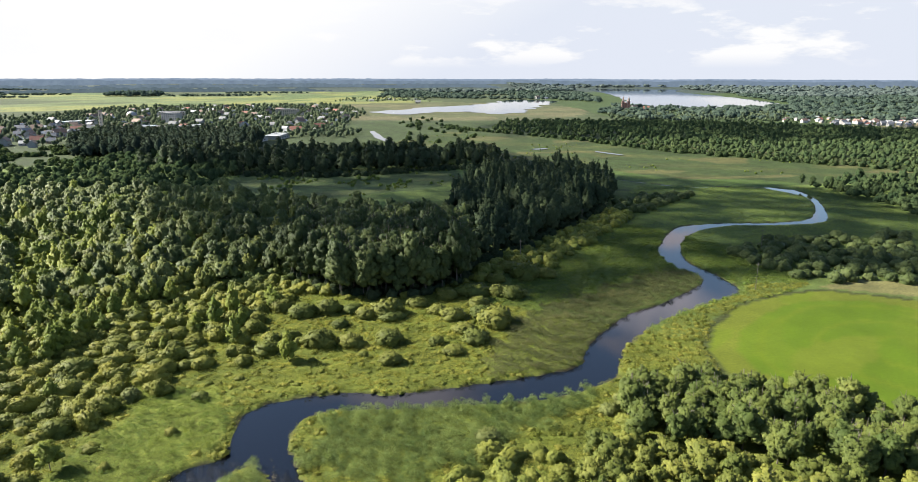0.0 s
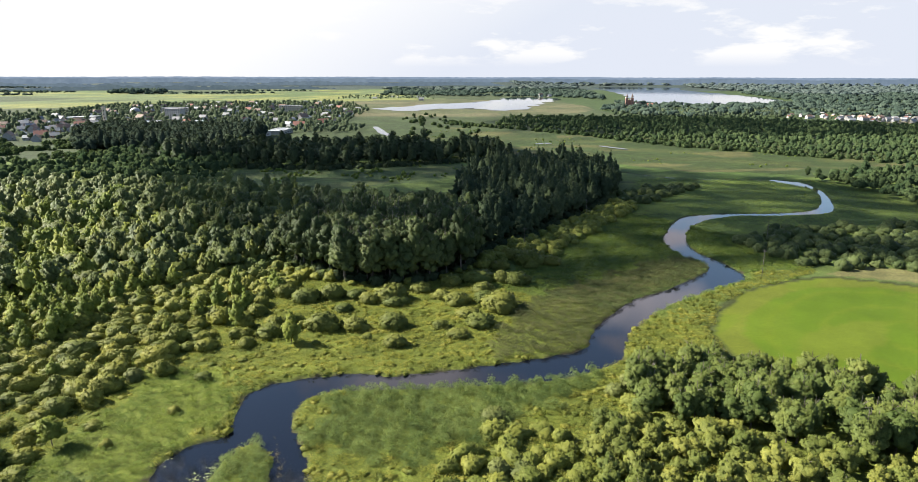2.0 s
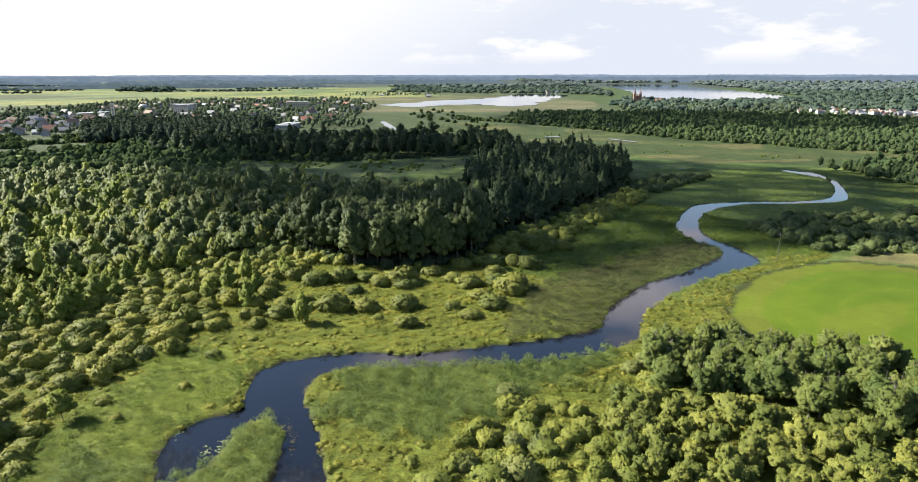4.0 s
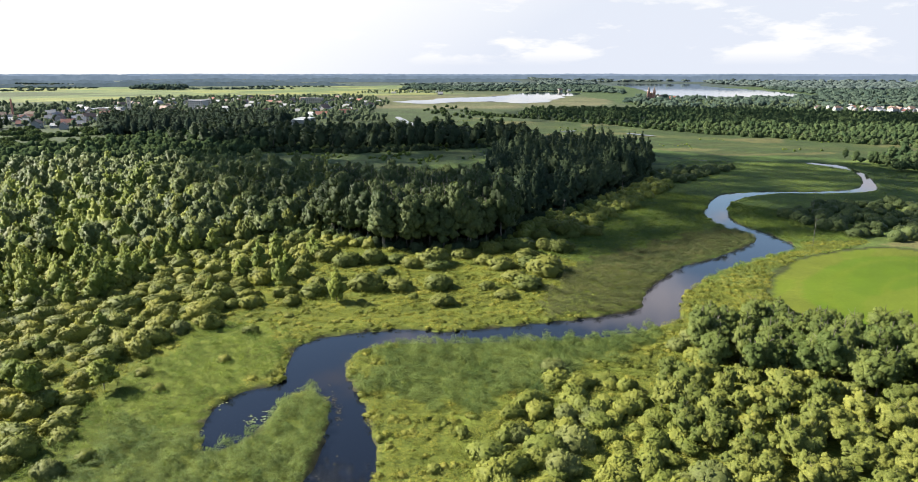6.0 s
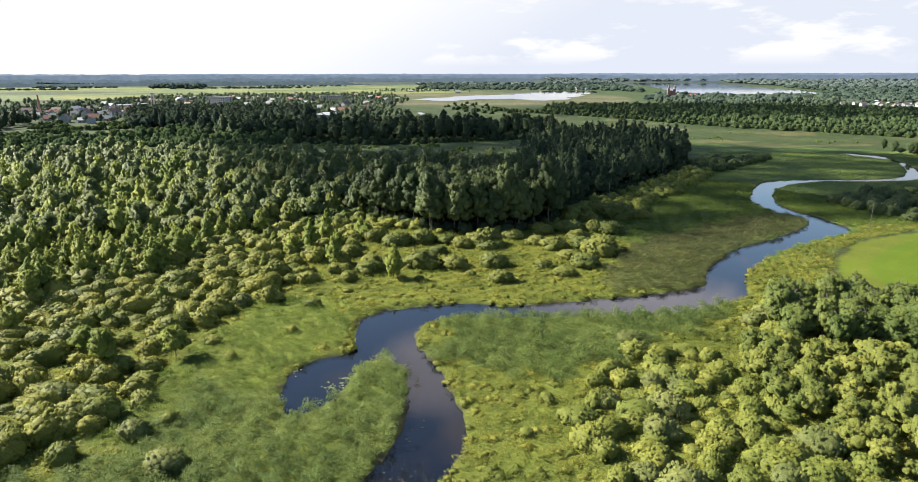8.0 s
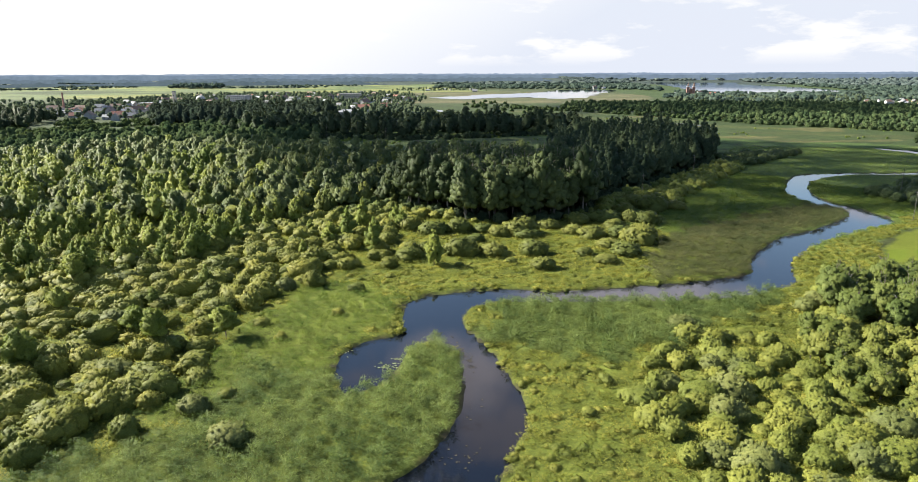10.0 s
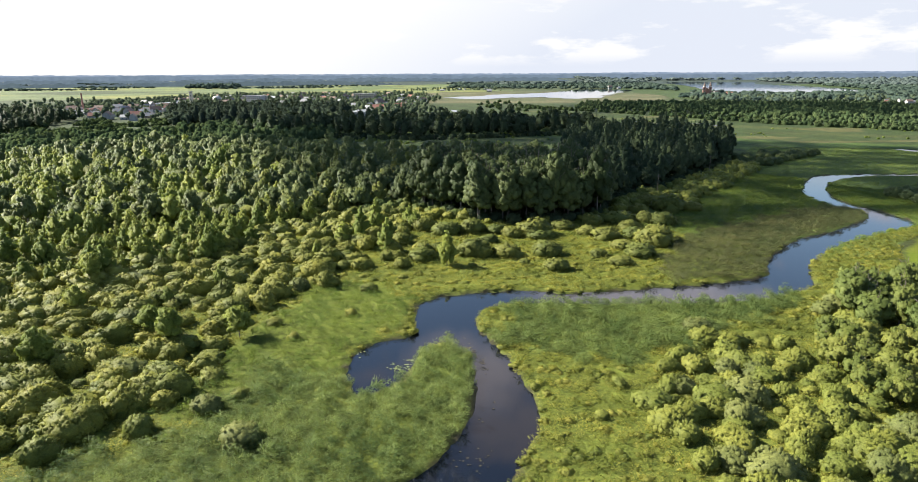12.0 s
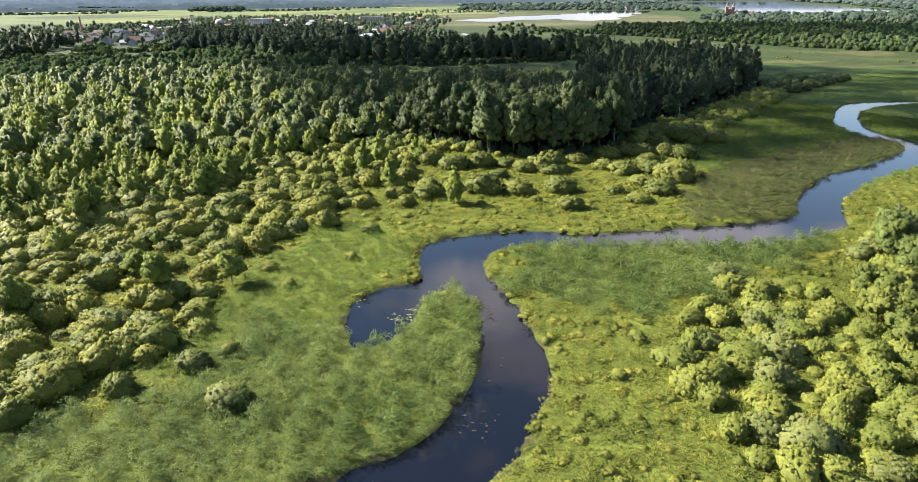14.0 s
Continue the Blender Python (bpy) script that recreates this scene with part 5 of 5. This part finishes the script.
def church():
    """A twin-towered red church with pointed spires and a nave."""
    root = new("church")
    part("nave_wall", block(bmesh.new(), -8, 8, -2, 34, -0.5, 13), BRICK, root)
    bm = gable(bmesh.new(), 17.5, 8, 13, 20, 0.6, 0.35)
    bmesh.ops.transform(bm, matrix=Matrix.Translation((0, 16, 0)) @ Matrix.Rotation(radians(90), 4, "Z"), verts=bm.verts[:])
    part("nave_roof", bm, ROOFS[2], root)
    bm = bmesh.new()
    a = [bm.verts.new(c) for c in ((-8, -2.05, 13), (8, -2.05, 13), (0, -2.05, 19.8))]
    b = [bm.verts.new(c) for c in ((-8, -1.5, 13), (8, -1.5, 13), (0, -1.5, 19.8))]
    bm.faces.new(a); bm.faces.new(b)
    for k in range(3):
        bm.faces.new((a[k], a[(k + 1) % 3], b[(k + 1) % 3], b[k]))
    part("gable", bm, BRICK, root)
    for x in (-7.6, 7.6):
        shaft = part("tower", block(bmesh.new(), x - 3.6, x + 3.6, -6, 1.2, -0.5, 24, 0.15), BRICK, root)
        part("cornice", block(bmesh.new(), x - 4, x + 4, -6.4, 1.6, 24, 25, 0.15), PAINT, shaft)
        bm = bmesh.new()
        bmesh.ops.create_cone(bm, cap_ends=True, segments=8, radius1=4.0, radius2=2.4, depth=4, matrix=Matrix.Translation((x, -2.4, 27)))
        bmesh.ops.create_cone(bm, cap_ends=True, segments=8, radius1=2.4, radius2=0.12, depth=8, matrix=Matrix.Translation((x, -2.4, 33)))
        part("spire", bm, ROOFS[2], root)
        for z in (8, 16):
            part("window", block(bmesh.new(), x - 0.8, x + 0.8, -6.06, -5.8, z, z + 4), GLASS, shaft)
    for y in (6, 14, 22, 30):
        for x in (-8.05, 7.9):
            part("window", block(bmesh.new(), x, x + 0.15, y - 0.8, y + 0.8, 4, 10), GLASS, root)
    part("door", block(bmesh.new(), -1.4, 1.4, -2.15, -1.9, 0, 4), WOOD, root)
    return tagged(root, "red brick church with two pointed spires by the lake", "church")


church().matrix_basis = pose(408, 1500, 0, 0, 0, -8) @ Matrix.Scale(0.8, 4)
place_thing(HOUSES[3], 425, 1490, 30, 1.1)
place_thing(HOUSES[1], 450, 1480, -20, 1.1)

# town gardens and street trees
town_trees = np.vstack([scatter([(-700, 800), (-430, 690), (-330, 730), (-190, 790), (-150, 960), (-160, 1330), (-280, 1680), (-760, 1560)], 14.5, 81),
                        scatter([(-900, 780), (-640, 760), (-640, 1300), (-900, 1200)], 26, 82),
                        scatter([(-200, 800), (-120, 790), (-110, 880), (-180, 930)], 11, 83),
                        scatter([(-330, 1880), (-40, 1930), (-40, 2220), (-320, 2260)], 34, 84),
                        scatter([(280, 1100), (560, 1060), (600, 1190), (1050, 1180), (640, 1300), (400, 1300), (300, 1240)], 16, 85),
                        scatter(EAST_VILLAGE, 36, 89)])
ok = np.ones(len(town_trees), bool)
for ob in scene.objects:
    if ob.parent is None and ob.name.split(".")[0] in ("house", "apartment_building", "works_hall", "church", "water_tower", "domed_hall"):
        ok &= np.hypot(town_trees[:, 0] - ob.matrix_basis.translation.x, town_trees[:, 1] - ob.matrix_basis.translation.y) > (8 if ob.name.startswith("house") else 20)
plant_stuff("town_trees", round_shapes + tiny_shapes[:2], thin(town_trees[ok], 86, 0.95), GARDEN, "garden and street trees between the houses", "trees", 87, (0.5, 1.15), 60.0)

# ---------------------------------------------------------------- poles
def utility_pole():
    root = new("utility_pole")
    v, f = tube([(0, 0, -0.5), (0, 0, 5), (0, 0, 10)], [0.10, 0.09, 0.08], 8)
    me = mesh_of("post", v, [f], WOOD, smooth=True)
    new("post", me).parent = root
    arm = part("crossarm", block(bmesh.new(), -0.7, 0.7, -0.05, 0.05, 9.35, 9.47, 0.02), WOOD, root)
    for x in (-0.6, 0, 0.6):
        bm = bmesh.new()
        bmesh.ops.create_cone(bm, cap_ends=True, segments=8, radius1=0.07, radius2=0.05, depth=0.25, matrix=Matrix.Translation((x, 0, 9.62 if x else 10.1)))
        part("insulator", bm, GLASS, arm)
    return tagged(root, "grey weathered wooden utility pole with a crossarm", "utility pole", "utility poles")


pole = utility_pole()
pole.matrix_basis = pose(28.8, 250.5, 0, 0, 0, -30)
for x, y in ((66, 312), (108.3, 216.9), (134.5, 268), (-105, 470), (-150, 478)):
    place_thing(pole, x, y, -30)

# ---------------------------------------------------------------- water plants
LILY = foliage("lily_pads", (0.07, 0.09, 0.03), (0.13, 0.145, 0.065), 0.05, 0.3)
WEED = foliage("floating_weed", (0.03, 0.028, 0.02), (0.06, 0.052, 0.038), 0.05, 0.1)


def pads(seed, spots, size):
    """Flat notched leaves that float on the water."""
    rng = np.random.default_rng(seed)
    vs, fs = [], []
    for x, y in spots:
        r, a0 = size * rng.uniform(0.6, 1.4), rng.uniform(0, 6.28)
        n = len(vs)
        vs.append((x, y, -0.33))
        for k in range(8):
            a = a0 + 0.25 + k * 5.78 / 7
            vs.append((x + r * math.cos(a), y + r * math.sin(a) * rng.uniform(0.8, 1.1), -0.328 + rng.uniform(0, 0.03)))
        fs += [(n, n + 1 + k, n + 2 + k) for k in range(7)]
    return np.array(vs), [np.array(fs)]


rng = np.random.default_rng(88)
for cx, cy, n, sx, sy in ((-44.8, 102.6, 26, 1.5, 0.8), (-53, 108, 8, 0.5, 1.2), (-44, 105.6, 8, 0.8, 0.4)):
    spots = np.stack([cx + rng.normal(0, sx, n), cy + rng.normal(0, sy, n)], 1)
    v, f = pads(n, spots[bank(spots[:, 0], spots[:, 1]) < -0.4], 0.2)
    tagged(new("water_lilies", mesh_of("water_lilies", v, f, LILY)), "pale green water lily pads floating on the pond", "water lilies", kind="stuff")
drift = []
for cx, cy, n, sx, sy, lean in ((-32.2, 107, 80, 0.5, 3.0, -0.35), (-30, 90, 8, 1.0, 2.5, 0.3), (-31, 77, 22, 1.6, 1.2, 0.4)):
    dy = rng.normal(0, sy, n)
    drift.append(np.stack([cx + rng.normal(0, sx, n) + lean * dy, cy + dy], 1))
drift = np.vstack(drift)
v, f = pads(5, drift[bank(drift[:, 0], drift[:, 1]) < -0.5], 0.13)
tagged(new("floating_weed", mesh_of("floating_weed", v, f, WEED)), "brown floating weed drifting along the reeds", "water weed", kind="stuff")

# ---------------------------------------------------------------- grass and reeds


def blades(seed, n, height, length, width, spread, lean, low):
    """A feathery tuft: short pointed leaves that stand out from hidden stems and bend with the wind."""
    rng = np.random.default_rng(seed)
    vs, soft = [], []
    for i in range(n):
        a, r = rng.uniform(0, 6.283), spread * math.sqrt(rng.uniform(0, 1))
        x, y, z = r * math.cos(a), r * math.sin(a), height * rng.uniform(low, 0.85) * (1 - 0.35 * r / spread)
        b, up = a + rng.uniform(-1.2, 1.2), rng.uniform(-0.1, 0.9)
        d = np.array([math.cos(b) + lean, math.sin(b), up])
        d *= length * rng.uniform(0.6, 1.3) / np.linalg.norm(d)
        side = np.cross(d, rng.normal(size=3))
        side *= width * rng.uniform(0.7, 1.3) / np.linalg.norm(side)
        root = np.array([x, y, z])
        face = np.cross(side, d)
        if face[2] < 0:
            side, face = -side, -face
        vs += [root - side, root + side, root + d]
        soft += [(0.4 * math.cos(a) * r / spread, 0.4 * math.sin(a) * r / spread, 0.9) + 0.5 * face / np.linalg.norm(face)] * 3
    faces = Faces([np.arange(3 * n).reshape(n, 3)])
    faces.normals = unit(np.array(soft))
    return np.array(vs), faces


REED_ZONES = [[(-96, 46), (-60, 54), (-34, 70), (-30, 100), (-36, 120), (-52, 92), (-58, 100), (-70, 100), (-68, 82), (-96, 62)],
              [(-26, 140), (-29, 114), (-16, 106), (-2, 108), (14, 122), (34, 138), (32, 148), (-24, 138)],
              [(8, 150), (34, 152), (48, 180), (78, 206), (98, 232), (84, 240), (50, 214), (20, 190)]]
MEADOW = [(-110, 46), (-30, 36), (20, 46), (50, 100), (72, 150), (82, 190), (130, 222), (140, 250), (110, 300), (80, 340), (60, 300), (20, 220), (-30, 205), (-80, 170), (-90, 110)]
FAR_MEADOW = [(80, 250), (130, 230), (250, 300), (250, 430), (130, 440), (90, 350)]
grass = scatter(MEADOW, 0.95, 41, -0.45)
in_reed = np.zeros(len(grass), bool)
for zone in REED_ZONES:
    edge_x, edge_y = grass[:, 0] + 3 * waves(grass[:, 0], grass[:, 1], 11, 7), grass[:, 1] + 3 * waves(grass[:, 0], grass[:, 1], 9, 8)
    in_reed |= inside(zone, edge_x, edge_y)
FRESH_ZONE = [(-92, 152), (-57, 143), (-47, 135), (-48, 118), (-56, 109), (-52, 90), (-64, 84), (-84, 84), (-74, 100), (-74, 116), (-68, 132)]
fresh = inside(FRESH_ZONE, edge_x, edge_y) & ~in_reed
in_field = inside(FIELD, grass[:, 0], grass[:, 1])
sedge_shapes = [blades(300 + i, 32, 0.5, 0.28, 0.045, 0.62, 0.1, 0.0) for i in range(6)]
reed_shapes = [blades(310 + i, 84, 1.7, 0.36, 0.036, 0.72, 0.9, 0.25) for i in range(6)]
sedge = grass[~in_reed & ~in_field & ~fresh]
upper = sedge[:, 0] * 0.6 + sedge[:, 1] + 12 * waves(sedge[:, 0], sedge[:, 1], 30, 10) + 6 * waves(sedge[:, 0], sedge[:, 1], 7, 12) + np.random.default_rng(4).normal(0, 7, len(sedge)) > 216
upper &= ~inside([(36, 130), (47, 162), (68, 188), (104, 214), (108, 224), (134, 224), (96, 203), (70, 168), (66, 130)], sedge[:, 0], sedge[:, 1])
plant_stuff("upper_meadow", sedge_shapes, sedge[upper], UPPER_SEDGE, "darker green sedge beside the upper river", "grass", 50, (0.7, 1.4), 14.0, 3.1416, 5.5)
plant_stuff("sedge_meadow", sedge_shapes, sedge[~upper], SEDGE, "tussocky yellow-green sedge along the river", "grass", 42, (0.75, 1.3), 14.0, 3.1416, 4.5, -1.2)
reed = grass[in_reed]
plant_stuff("fresh_reeds", reed_shapes, grass[fresh], FRESH_REED, "bright green young reeds between pond and scrub", "reeds", 44, (0.5, 0.85), 14.0, 0.6, 4.5)
north = (reed[:, 1] > 148) & (reed[:, 0] > 0)
plant_stuff("dry_reed_bed", reed_shapes, reed[north], DRY_REED, "brownish green reeds on the north bank", "reeds", 143, (0.55, 1.05), 18.0, 0.8, 5.0)
plant_stuff("reed_bed", reed_shapes, reed[~north], REED, "dense grey-green reeds leaning in the wind", "reeds", 43, (0.75, 1.1), 18.0, 0.5, 4.0)
floor = scatter(BUSH_ZONE, 1.45, 144, 0.5)
floor = floor[~inside(MEADOW, floor[:, 0], floor[:, 1]) & (floor[:, 1] < 225)]
plant_stuff("scrub_grass", sedge_shapes, floor, SEDGE, "rank yellow-green grass between the willow bushes", "grass", 145, (1.0, 2.0), 14.0)
hummock_shapes = [crown(320 + i, [(0, 0, 0.02, 0.75, 0.4), (0.6, 0.2, 0.0, 0.5, 0.32), (-0.4, 0.5, 0.0, 0.45, 0.3)], 44, 0.16, core=0.9, flat=0.7) for i in range(4)]
plant_stuff("sedge_hummocks", hummock_shapes, thin(sedge[~upper], 56, 0.12), SEDGE, "rounded tussocks of sedge in the wet meadow", "grass", 57, (0.4, 1.3), 14.0)
plant_stuff("upper_hummocks", hummock_shapes, thin(sedge[upper], 66, 0.06), UPPER_SEDGE, "dark tussocks of sedge beside the upper river", "grass", 67, (0.5, 1.3), 14.0)
plant_stuff("marsh_tufts", scrub_shapes, thin(patches(WET_MEADOW, 6, 58, 120, 0.6), 59, 0.25), UPPER_SEDGE, "scattered low bushes and tall tussocks in the marsh", "bushes", 60, (0.1, 0.35))
plant_stuff("meadow_scrub", scrub_shapes, thin(patches(MEADOW_FAR, 5, 75, 50, 0.2), 76, 0.6), UPPER_SEDGE, "low scrub and rank grass in the meadow behind the forest", "bushes", 77, (0.15, 0.55))
plant_stuff("far_sedge", sedge_shapes, scatter(FAR_MEADOW, 2.4, 44, 0.3), UPPER_SEDGE, "green marsh grass beside the upper river", "grass", 45, (0.9, 1.6))
